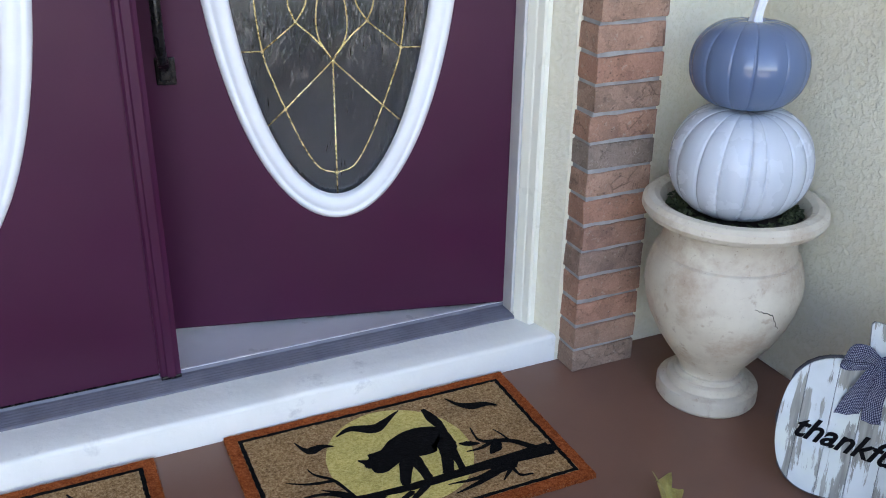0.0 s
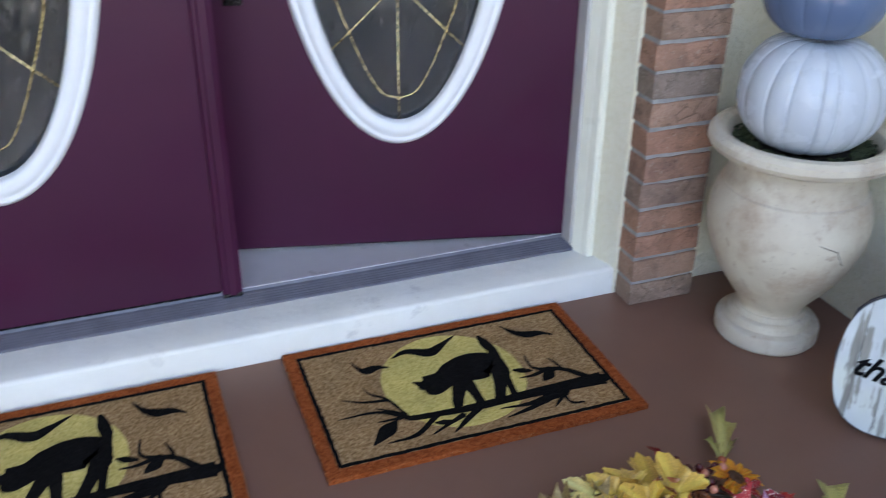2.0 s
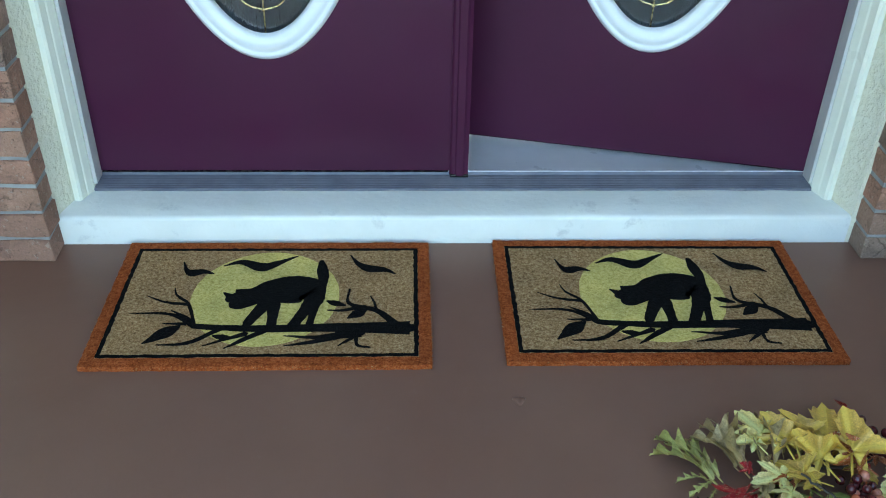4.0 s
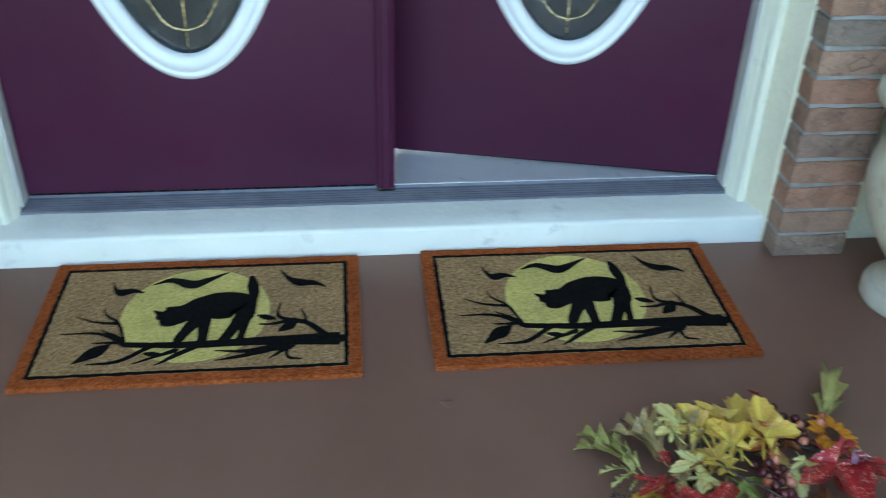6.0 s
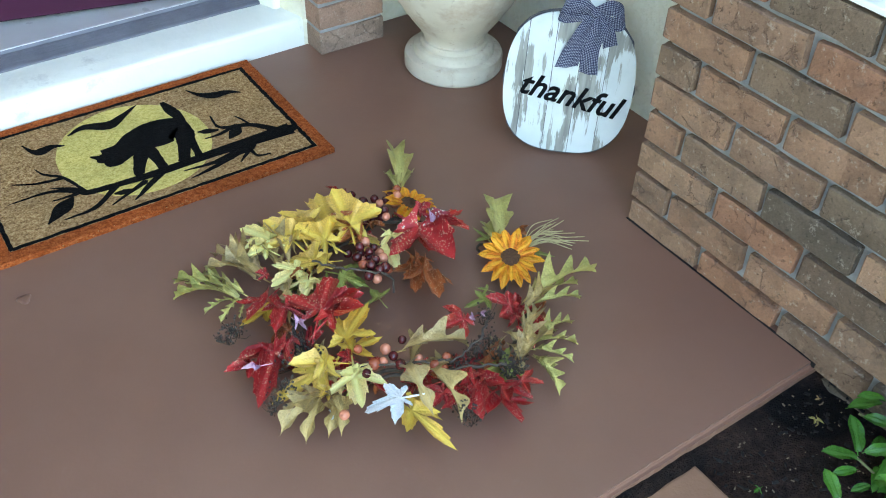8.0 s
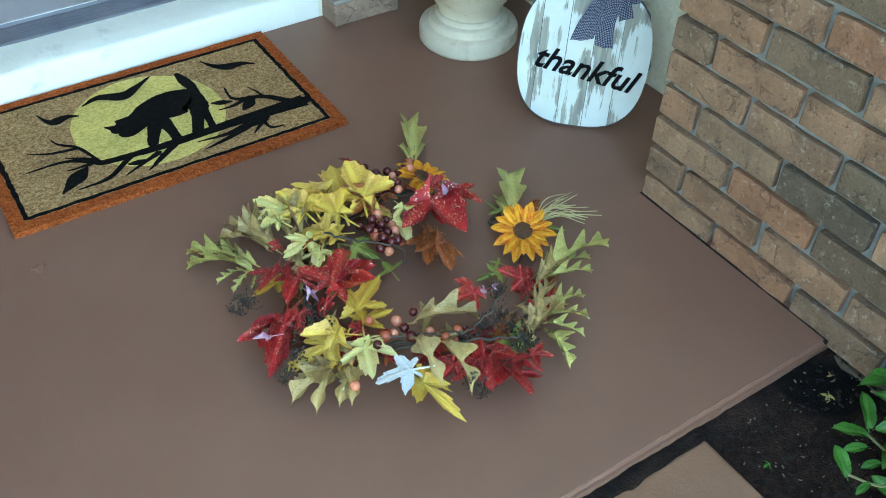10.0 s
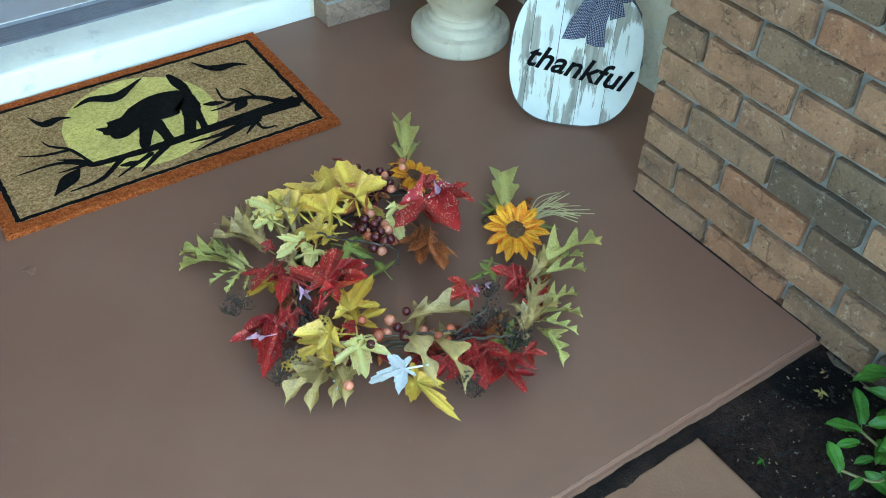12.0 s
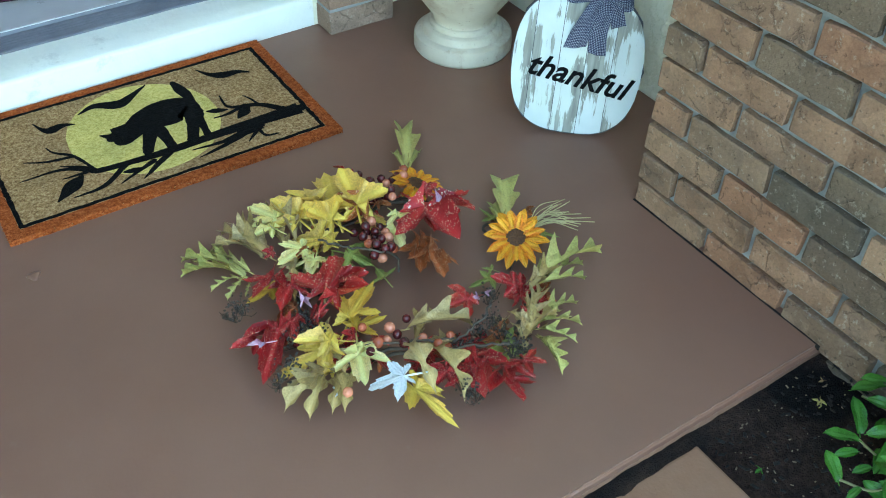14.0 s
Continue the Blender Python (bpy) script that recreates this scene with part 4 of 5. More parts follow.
for pts, ws, sd in (
    ([(0.030, -0.016, 0.335), (0.0, -0.034, 0.352), (-0.030, -0.026, 0.348), (-0.040, -0.014, 0.328), (-0.020, -0.012, 0.318), (0.030, -0.014, 0.328)], [0.026, 0.042, 0.050, 0.048, 0.040, 0.026], (0.25, 0, 1)),
    ([(0.034, -0.016, 0.335), (0.066, -0.034, 0.350), (0.092, -0.026, 0.342), (0.098, -0.014, 0.322), (0.078, -0.012, 0.312), (0.036, -0.014, 0.328)], [0.026, 0.040, 0.046, 0.046, 0.038, 0.026], (-0.25, 0, 1)),
    ([(0.030, -0.018, 0.330), (0.014, -0.022, 0.292), (0.0, -0.015, 0.250), (-0.012, -0.012, 0.205)], [0.030, 0.046, 0.058, 0.062], (1, 0, 0.15)),
    ([(0.036, -0.016, 0.330), (0.044, -0.022, 0.290), (0.036, -0.018, 0.250), (0.040, -0.016, 0.196)], [0.028, 0.040, 0.046, 0.050], (1, 0, -0.1)),
    ([(0.040, -0.014, 0.328), (0.066, -0.018, 0.298), (0.078, -0.014, 0.262)], [0.024, 0.034, 0.040], (1, 0, 0.4)),
):
    part("bow_loop", ribbon(pts, ws, sd), GINGHAM, bow, "", True)


# ---- doormats ----
MAT_W, MAT_D, MAT_T = 0.758, 0.478, 0.013
stroke_level = [0.0]


def stroke(bm, pts):
    """A flat tapering brush mark, each a hair above the one before."""
    stroke_level[0] += 0.00004
    z = MAT_T + 0.0016 + stroke_level[0]
    line = spline(pts, 5)
    rng = random.Random(len(bm.verts))
    left, right = [], []
    for i, p in enumerate(line):
        d = line[min(i + 1, len(line) - 1)] - line[max(i - 1, 0)]
        d = Vector((d.x, d.y, 0)).normalized()
        n = Vector((-d.y, d.x, 0))
        r = max(p.z, 0.0006) * (1 + 0.6 * abs(d.x))
        q = Vector((p.x, p.y, z))
        left.append(bm.verts.new(q + n * (r + rng.uniform(-0.0007, 0.0007))))
        right.append(bm.verts.new(q - n * (r + rng.uniform(-0.0007, 0.0007))))
    for i in range(len(line) - 1):
        bm.faces.new((left[i], right[i], right[i + 1], left[i + 1]))
    for k, sg in ((0, -1), (-1, 1)):
        p, d = line[k], (line[1] - line[0] if k == 0 else line[-1] - line[-2])
        a0 = math.atan2(d.y, d.x) + (math.pi if k == 0 else 0)
        r = max(p.z, 0.0006)
        fan = [bm.verts.new((p.x + r * math.cos(a0 + t), p.y + r * math.sin(a0 + t), z)) for t in np.linspace(-math.pi / 2, math.pi / 2, 7)]
        bm.faces.new(fan)


def arched_print(bm):
    stroke(bm, [(-0.090, -0.004, 0.0132), (-0.074, -0.004, 0.0251), (-0.034, 0.009, 0.0211), (0.003, 0.026, 0.0290), (0.052, 0.034, 0.0345), (0.096, 0.030, 0.0290), (0.108, -0.012, 0.0211)])
    stroke(bm, [(0.001, -0.013, 0.0158), (-0.022, -0.057, 0.0119), (-0.039, -0.098, 0.0099)])
    stroke(bm, [(0.012, -0.024, 0.0172), (0.016, -0.068, 0.0119), (0.016, -0.111, 0.0119)])
    stroke(bm, [(0.100, -0.014, 0.0158), (0.084, -0.058, 0.0119), (0.065, -0.105, 0.0112)])
    stroke(bm, [(0.108, -0.025, 0.0132), (0.106, -0.068, 0.0086), (0.103, -0.102, 0.0086)])
    stroke(bm, [(0.118, 0.020, 0.0079), (0.122, 0.072, 0.0119), (0.117, 0.112, 0.0132), (0.112, 0.150, 0.0066)])
    stroke(bm, [(-0.089, 0.004, 0.0092), (-0.110, 0.023, 0.0013)])
    stroke(bm, [(-0.046, 0.015, 0.0092), (-0.036, 0.041, 0.0013)])


def branch_print(bm):
    stroke(bm, [(0.331, -0.113, 0.0150), (0.261, -0.112, 0.0125), (0.133, -0.111, 0.0092), (0.005, -0.114, 0.0079), (-0.083, -0.110, 0.0066), (-0.158, -0.102, 0.0059), (-0.178, -0.074, 0.0040), (-0.220, -0.044, 0.0013)])
    stroke(bm, [(-0.157, -0.099, 0.0040), (-0.184, -0.023, 0.0033), (-0.218, 0.013, 0.0026), (-0.229, 0.043, 0.0007)])
    stroke(bm, [(-0.184, -0.023, 0.0033), (-0.241, -0.013, 0.0026), (-0.287, 0.011, 0.0007)])
    stroke(bm, [(-0.164, -0.099, 0.0040), (-0.222, -0.058, 0.0033), (-0.314, -0.056, 0.0007)])
    stroke(bm, [(-0.175, -0.095, 0.0040), (-0.229, -0.093, 0.0013)])
    stroke(bm, [(-0.189, -0.102, 0.0026), (-0.217, -0.127, 0.0132), (-0.260, -0.165, 0.0013)])
    stroke(bm, [(-0.096, -0.113, 0.0053), (-0.161, -0.163, 0.0040), (-0.227, -0.169, 0.0013)])
    stroke(bm, [(-0.036, -0.131, 0.0053), (-0.126, -0.173, 0.0013)])
    stroke(bm, [(-0.109, -0.138, 0.0020), (-0.089, -0.143, 0.0059), (-0.067, -0.143, 0.0013)])
    stroke(bm, [(0.004, -0.121, 0.0059), (-0.041, -0.154, 0.0046), (-0.078, -0.183, 0.0013)])
    stroke(bm, [(0.299, -0.100, 0.0079), (0.254, -0.049, 0.0053), (0.189, -0.021, 0.0040), (0.188, 0.036, 0.0013)])
    stroke(bm, [(0.254, -0.049, 0.0040), (0.247, -0.016, 0.0026), (0.238, 0.007, 0.0013)])
    stroke(bm, [(0.226, -0.032, 0.0040), (0.176, -0.048, 0.0033), (0.140, -0.047, 0.0013)])
    stroke(bm, [(0.136, -0.012, 0.0020), (0.157, -0.021, 0.0066), (0.181, -0.030, 0.0020)])
    stroke(bm, [(0.231, -0.037, 0.0026), (0.211, -0.059, 0.0106), (0.188, -0.078, 0.0013)])
    stroke(bm, [(0.221, -0.130, 0.0106), (0.123, -0.146, 0.0046), (0.049, -0.140, 0.0013)])
    stroke(bm, [(0.188, -0.140, 0.0053), (0.119, -0.161, 0.0040), (0.053, -0.175, 0.0013)])
    stroke(bm, [(0.212, -0.140, 0.0046), (0.172, -0.176, 0.0013)])
    stroke(bm, [(0.211, -0.140, 0.0053), (0.215, -0.174, 0.0033), (0.244, -0.182, 0.0013)])


WING_MARKS = (
    [(-0.228, 0.149, 0.0013), (-0.215, 0.115, 0.0046), (-0.198, 0.103, 0.0092), (-0.172, 0.108, 0.0059), (-0.145, 0.098, 0.0013)],
    [(-0.127, 0.132, 0.0013), (-0.084, 0.148, 0.0066), (-0.032, 0.126, 0.0112), (0.006, 0.145, 0.0066), (0.052, 0.175, 0.0013)],
    [(0.183, 0.177, 0.0013), (0.203, 0.141, 0.0053), (0.232, 0.119, 0.0092), (0.269, 0.114, 0.0059), (0.297, 0.096, 0.0013)],
)


def wavy_plate(w, d, z0, z1, wave, seed):
    """A coir plate whose edge is a little frayed."""
    rng = random.Random(seed)
    pts = []
    for (ax, ay), (bx, by) in zip(((-w, -d), (w, -d), (w, d), (-w, d)), ((w, -d), (w, d), (-w, d), (-w, -d))):
        for i in range(40):
            f = i / 40
            pts.append(((ax + (bx - ax) * f) / 2 + rng.uniform(-wave, wave), (ay + (by - ay) * f) / 2 + rng.uniform(-wave, wave)))
    return prism(pts, z0, z1)


def frame_line(w, d, t, z):
    bm = bmesh.new()
    rng = random.Random(2)
    rows = []
    for k in (0, 1):
        ww, dd = w / 2 - k * t, d / 2 - k * t
        ring = []
        for (ax, ay), (bx, by) in zip(((-ww, -dd), (ww, -dd), (ww, dd), (-ww, dd)), ((ww, -dd), (ww, dd), (-ww, dd), (-ww, -dd))):
            for i in range(50):
                f = i / 50
                ring.append(bm.verts.new((ax + (bx - ax) * f + rng.uniform(-0.0014, 0.0014), ay + (by - ay) * f + rng.uniform(-0.0014, 0.0014), z)))
        rows.append(ring)
    n = len(rows[0])
    for i in range(n):
        bm.faces.new((rows[0][i], rows[0][(i + 1) % n], rows[1][(i + 1) % n], rows[1][i]))
    return bm


def fringe(count=2600, seed=6, longest=0.0045):
    """Loose fibres standing from the cut edges and the pile."""
    rng = random.Random(seed)
    bm = bmesh.new()
    for i in range(count):
        side = rng.choice((0, 0, 0, 1, 2, 3, 3))
        f = rng.uniform(-0.5, 0.5)
        x, y, dx, dy = ((f * MAT_W, -MAT_D / 2, 0, -1), (f * MAT_W, MAT_D / 2, 0, 1), (-MAT_W / 2, f * MAT_D, -1, 0), (MAT_W / 2, f * MAT_D, 1, 0))[side]
        z = rng.uniform(0.002, MAT_T)
        ln = rng.uniform(0.001, longest)
        base = Vector((x - dx * 0.001, y - dy * 0.001, z))
        tip = base + Vector((dx * ln + rng.uniform(-0.002, 0.002), dy * ln + rng.uniform(-0.002, 0.002), rng.uniform(-0.001, 0.002)))
        t = Vector((dy, dx, 0)) * 0.0005
        v = [bm.verts.new(base - t), bm.verts.new(base + t), bm.verts.new(base + Vector((0, 0, 0.0008))), bm.verts.new(tip)]
        for tri in ((0, 1, 3), (1, 2, 3), (2, 0, 3), (0, 2, 1)):
            bm.faces.new([v[k] for k in tri])
    return bm


def pile():
    """Short tufts over the rust border, seen as a rough nap."""
    rng = random.Random(16)
    bm = bmesh.new()
    for i in range(3600):
        while True:
            x, y = rng.uniform(-MAT_W / 2, MAT_W / 2), rng.uniform(-MAT_D / 2, MAT_D / 2)
            if abs(x) > MAT_W / 2 - 0.027 or abs(y) > MAT_D / 2 - 0.027:
                break
        base = Vector((x, y, MAT_T - 0.001))
        tip = base + Vector((rng.uniform(-0.002, 0.002), rng.uniform(-0.002, 0.002), rng.uniform(0.0015, 0.0050)))
        s = 0.0009
        v = [bm.verts.new(base + Vector((-s, -s, 0))), bm.verts.new(base + Vector((s, -s, 0))), bm.verts.new(base + Vector((0, s, 0))), bm.verts.new(tip)]
        for tri in ((0, 1, 3), (1, 2, 3), (2, 0, 3)):
            bm.faces.new([v[k] for k in tri])
    return bm


def doormat(at):
    m = thing("doormat", "coir doormat with rust border, yellow disc and black branch print", "doormat", at, "doormats at the step")
    part("mat_base", wavy_plate(MAT_W, MAT_D, 0.0, MAT_T, 0.0012, 1), COIR_RUST, m, "rust-coloured coir border")
    part("mat_field", wavy_plate(MAT_W - 0.056, MAT_D - 0.056, MAT_T - 0.002, MAT_T + 0.0004, 0.0006, 2), COIR, m, "natural tan coir field")
    part("border_line", frame_line(MAT_W - 0.056, MAT_D - 0.056, 0.0105, MAT_T + 0.0010), COIR_BLACK, m, "black printed line")
    disc = [(-0.010 + 0.174 * math.cos(2 * math.pi * i / 72) * (1 + 0.004 * math.sin(17 * i)), 0.008 + 0.184 * math.sin(2 * math.pi * i / 72) * (1 + 0.004 * math.sin(13 * i))) for i in range(72)]
    part("yellow_disc", prism(disc, MAT_T - 0.001, MAT_T + 0.0012), COIR_YELLOW, m, "yellow printed disc")
    bm = bmesh.new()
    branch_print(bm)
    part("branch_print", bm, COIR_BLACK, m, "black printed branch")
    bm = bmesh.new()
    arched_print(bm)
    part("arched_print", bm, COIR_BLACK, m, "plain black arched print")
    for mark in WING_MARKS:
        bm = bmesh.new()
        stroke(bm, mark)
        part("winged_print", bm, COIR_BLACK, m, "small black print")
    tagged(part("fringe", fringe(), COIR_RUST, m), kind="stuff")
    tagged(part("pale_fringe", fringe(520, 17, 0.0075), COIR, m, "pale loose fibres"), kind="stuff")
    tagged(part("nap", pile(), COIR_RUST, m), kind="stuff")
    return m


first_mat = doormat(pose(0.3755, -0.248, 0, 0, 0, -0.4))
copy_thing(first_mat, pose(-0.548, -0.254, 0, 0, 0, -0.1))


# ---- leaves ----
def maple_mesh(name, material, seed, lobes=5, fold=0.25, curl=0.3, slim=1.0):
    """A lobed leaf of length 1 along +y, creased on its veins and curled."""
    rng = random.Random(seed)
    tips = [(-128, 0.42), (-62, 0.74), (0, 1.0), (62, 0.74), (128, 0.42)] if lobes == 5 else [(-75, 0.72), (0, 1.0), (75, 0.72)]
    outline = []
    tips = [(a + rng.uniform(-6, 6), r * rng.uniform(0.88, 1.08)) for a, r in tips]
    for i, (a, r) in enumerate(tips):
        for da, k in ((-22, 0.47), (-18, 0.64), (-14, 0.64), (-9, 0.82), (-5, 0.84), (0, 1.0), (5, 0.84), (9, 0.82), (14, 0.64), (18, 0.64), (22, 0.47)):
            outline.append((a + da, r * k ** slim * rng.uniform(0.94, 1.06)))
        if i + 1 < len(tips):
            a2, r2 = tips[i + 1]
            outline.append(((a + a2) / 2, 0.32 ** slim * min(r, r2) + 0.08))
    outline = [(-168, 0.10)] + outline + [(168, 0.10)]
    outline.sort()
    bm = bmesh.new()
    levels = (0.30, 0.62, 1.0)
    cen = Vector((0, 0.34, 0))
    w = [rng.uniform(0, 6.28) for _ in range(3)]

    def lift(x, y, rr, a):
        near = min(abs(a - t[0]) for t in tips)
        z = fold * 0.10 * (near / 30.0) * rr + curl * (0.20 * rr * rr * math.sin(math.radians(a) * 1.5 + w[0]) - 0.20 * (y - 0.3) ** 2)
        return z + 0.035 * math.sin(7 * x + w[1]) * rr

    uv = bm.loops.layers.uv.verify()
    mark = {}
    mid = bm.verts.new((0, cen.y, 0.02))
    mark[mid] = (0.0, 0.0)
    rings = []
    for lv in levels:
        ring = []
        for a, r in outline:
            rr = r * 0.72 * lv if lv < 1 else r * 0.72
            x, y = rr * math.sin(math.radians(a)), cen.y + rr * math.cos(math.radians(a)) * 0.92
            ring.append(bm.verts.new((x, y, lift(x, y, lv, a))))
            mark[ring[-1]] = (rr * math.sin(math.radians(min(abs(a - t[0]) for t in tips))), lv * r)
        rings.append(ring)
    n = len(outline)
    for i in range(n - 1):
        bm.faces.new((mid, rings[0][i], rings[0][i + 1]))
        for p, q in zip(rings, rings[1:]):
            bm.faces.new((p[i], q[i], q[i + 1], p[i + 1]))
    for f in bm.faces:
        for lp in f.loops:
            lp[uv].uv = mark[lp.vert]
    tube([(0, cen.y, 0.016), (0, 0.12, 0.0), (0.01, -0.08, -0.02)], [0.016, 0.018, 0.014], 5, bm)
    return mesh_of(name, bm, material, True)


def strip_leaf(name, material, seed, width=0.26, lobes=4, deep=0.5, curl=0.25, fold=0.4):
    """A leaf of length 1 along +y with side lobes along its midrib."""
    rng = random.Random(seed)
    n = max(10, lobes * 9)
    bm = bmesh.new()
    rows = []
    ph = rng.uniform(-0.3, 0.3)
    amp = [[rng.uniform(0.62, 1.15) for _ in range(lobes + 2)] for _ in range(2)]
    for i in range(n + 1):
        t = i / n
        env = (math.sin(math.pi * min(1, t * 0.93 + 0.07)) ** 0.75)
        lob = 1 - deep * (0.5 + 0.5 * math.cos(2 * math.pi * lobes * t + ph)) ** 0.8 if lobes else 1.0
        row = []
        for s in (-1, 1):
            ww = width * env * lob * rng.uniform(0.92, 1.06) * (amp[(s + 1) // 2][int(lobes * t + 0.0)] if lobes else 1)
            sweep = 0.27 * (lob - 0.3) * env if lobes else 0
            for k in (1.0, 0.5):
                row.append((s * ww * k, t + sweep * k, fold * abs(ww * k) * 0.5 + curl * (-(t - 0.4) ** 2 + 0.16) + 0.03 * math.sin(9 * t + s)))
        mid = (0.0, t, curl * (-(t - 0.4) ** 2 + 0.16) - 0.004)
        rows.append([bm.verts.new(c) for c in (row[0], row[1], mid, row[3], row[2])])
    uv = bm.loops.layers.uv.verify()
    for r, (a, b) in enumerate(zip(rows, rows[1:])):
        for k in range(4):
            f = bm.faces.new((a[k], a[k + 1], b[k + 1], b[k]))
            for lp in f.loops:
                t = (r + (1 if lp.vert in b else 0)) / n
                lp[uv].uv = (abs(lp.vert.co.x), 0.15 + 0.85 * t)
    tube([(0, -0.10, -0.02), (0, 0.05, 0.0)], 0.014, 5, bm)
    return mesh_of(name, bm, material, True)


def lay(parent, meshes, spots, rng, lift=(0.02, 0.06), tilt=12, stretch=1.12, wide=(0.85, 1.1)):
    """Leaves from foot to tip (x, y, x, y), each as an object of its own."""
    for x0, y0, x1, y1 in spots:
        ln = math.hypot(x1 - x0, y1 - y0) * stretch
        yaw = math.degrees(math.atan2(y1 - y0, x1 - x0)) - 90
        m = pose(x0, y0, rng.uniform(*lift), 0, 0, yaw) @ pose(0, 0, 0, rng.uniform(-tilt * 0.6, tilt * 1.2), rng.uniform(-1.6 * tilt, 1.6 * tilt))
        part("leaf", rng.choice(meshes), None, parent, "", False, m @ Matrix.Diagonal((ln * rng.uniform(*wide), ln, ln, 1)))


rng = random.Random(21)
wreath = thing("leaf_wreath", "autumn silk-leaf wreath with berries lying on the floor", "wreath")
RED = [maple_mesh("leaf", LEAF_RED, s, 5, 1.3, 0.6, 0.85) for s in (1, 2, 3)]
YEL = [maple_mesh("leaf", LEAF_YELLOW, s, 5, 1.1, 0.5, 0.9) for s in (4, 5, 6)]
CRM = [maple_mesh("leaf", LEAF_CREAM, s, 5, 1.0, 0.45, 0.72) for s in (7, 8)]
WHT = [maple_mesh("leaf", LEAF_WHITE, 9, 5, 0.7, 0.4, 0.75)]
RST = [maple_mesh("leaf", LEAF_RUST, s, 5, 1.6, 0.9, 0.85) for s in (10, 11)]
GRN = [maple_mesh("leaf", LEAF_GREEN, s, 3, 0.4, 0.3) for s in (12, 13)]
OAK = [strip_leaf("leaf", LEAF_OAK, s, 0.29, 3, 0.76, 1.0, 1.8) for s in (14, 15, 16)]
SPRIG = [strip_leaf("leaf", LEAF_FERN, s, 0.24, 2, 0.50, 0.6, 1.2) for s in (19, 20)]
MAUVE = [maple_mesh("leaf", LEAF_MAUVE, 23, 3, 1.5, 0.9)]
FERN = [strip_leaf("leaf", LEAF_FERN, s, 0.25, 4, 0.80, 0.7, 1.5) for s in (17, 18)]

lay(wreath, FERN, [(0.351, -0.832, 0.264, -0.723), (0.345, -0.84, 0.248, -0.762), (0.352, -0.811, 0.286, -0.718), (0.344, -0.842, 0.295, -0.873), (0.335, -0.837, 0.275, -0.846),
            (0.35, -0.855, 0.328, -0.883), (0.361, -0.831, 0.312, -0.727), (0.76, -1.225, 0.852, -1.23), (0.743, -1.24, 0.816, -1.287), (0.738, -1.254, 0.777, -1.32),
            (0.734, -1.267, 0.711, -1.36), (0.73, -1.265, 0.728, -1.324), (0.73, -1.281, 0.73, -1.345), (0.741, -1.247, 0.805, -1.237)], rng, (0.016, 0.026), 10, 1.0, (0.75, 0.95))
lay(wreath, FERN, [(0.795, -1.162, 0.966, -1.164), (0.792, -1.169, 0.901, -1.196), (0.809, -1.162, 0.916, -1.168)], rng, (0.026, 0.036), 8, 1.0, (0.7, 0.85))
lay(wreath, OAK, [(0.778, -1.174, 0.873, -1.142), (0.783, -1.159, 0.831, -1.168)], rng, (0.030, 0.040), 8, 1.0, (0.8, 0.95))
lay(wreath, SPRIG, [(0.795, -0.709, 0.874, -0.561), (0.783, -0.714, 0.793, -0.651), (0.794, -0.721, 0.852, -0.671)], rng, (0.026, 0.036), 8, 1.0, (0.75, 0.9))
lay(wreath, OAK, [(0.396, -0.815, 0.323, -0.749), (0.403, -0.81, 0.36, -0.703), (0.418, -0.79, 0.398, -0.684), (0.409, -0.833, 0.356, -0.741), (0.45, -0.801, 0.43, -0.727),
            (0.443, -0.826, 0.44, -0.744), (0.452, -0.772, 0.397, -0.757), (0.473, -0.805, 0.462, -0.699), (0.498, -0.781, 0.508, -0.685), (0.411, -0.805, 0.402, -0.72)], rng, (0.028, 0.038), 12, 1.05, (0.8, 1.0))
lay(wreath, OAK, [(0.366, -1.138, 0.268, -1.172), (0.369, -1.14, 0.294, -1.211), (0.376, -1.145, 0.352, -1.229), (0.363, -1.128, 0.291, -1.141), (0.387, -1.144, 0.338, -1.215)], rng, (0.021, 0.031), 10, 1.0, (0.9, 1.1))
lay(wreath, OAK, [(0.512, -1.172, 0.49, -1.295), (0.532, -1.196, 0.534, -1.32), (0.525, -1.144, 0.643, -1.186), (0.533, -1.181, 0.55, -1.254), (0.683, -1.281, 0.777, -1.259),
            (0.688, -1.265, 0.771, -1.2), (0.727, -1.24, 0.803, -1.185), (0.692, -1.235, 0.681, -1.292), (0.709, -1.204, 0.714, -1.265)], rng, (0.041, 0.051), 10, 1.0, (0.8, 1.0))
lay(wreath, GRN, [(0.524, -0.875, 0.572, -0.952), (0.521, -0.903, 0.491, -0.877), (0.761, -1.107, 0.7, -1.098), (0.761, -1.099, 0.74, -1.071), (0.638, -1.229, 0.644, -1.303),
            (0.647, -1.238, 0.692, -1.287), (0.546, -0.947, 0.502, -0.937), (0.568, -1.017, 0.569, -0.952)], rng, (0.026, 0.036), 8, 1.05, (0.95, 1.2))
lay(wreath, YEL, [(0.516, -0.81, 0.532, -0.698), (0.506, -0.813, 0.479, -0.704), (0.559, -0.837, 0.606, -0.675), (0.565, -0.861, 0.525, -0.751), (0.593, -0.868, 0.629, -0.72),
            (0.548, -0.88, 0.481, -0.853), (0.543, -0.796, 0.548, -0.724), (0.521, -0.883, 0.479, -0.796)], rng, (0.048, 0.058), 12, 1.08, (0.95, 1.2))
lay(wreath, CRM, [(0.479, -0.783, 0.428, -0.69), (0.454, -0.797, 0.425, -0.728), (0.502, -0.848, 0.407, -0.868), (0.487, -0.877, 0.436, -0.938), (0.67, -0.844, 0.676, -0.914),
            (0.655, -0.874, 0.637, -0.95)], rng, (0.046, 0.056), 10, 1.08, (0.9, 1.15))
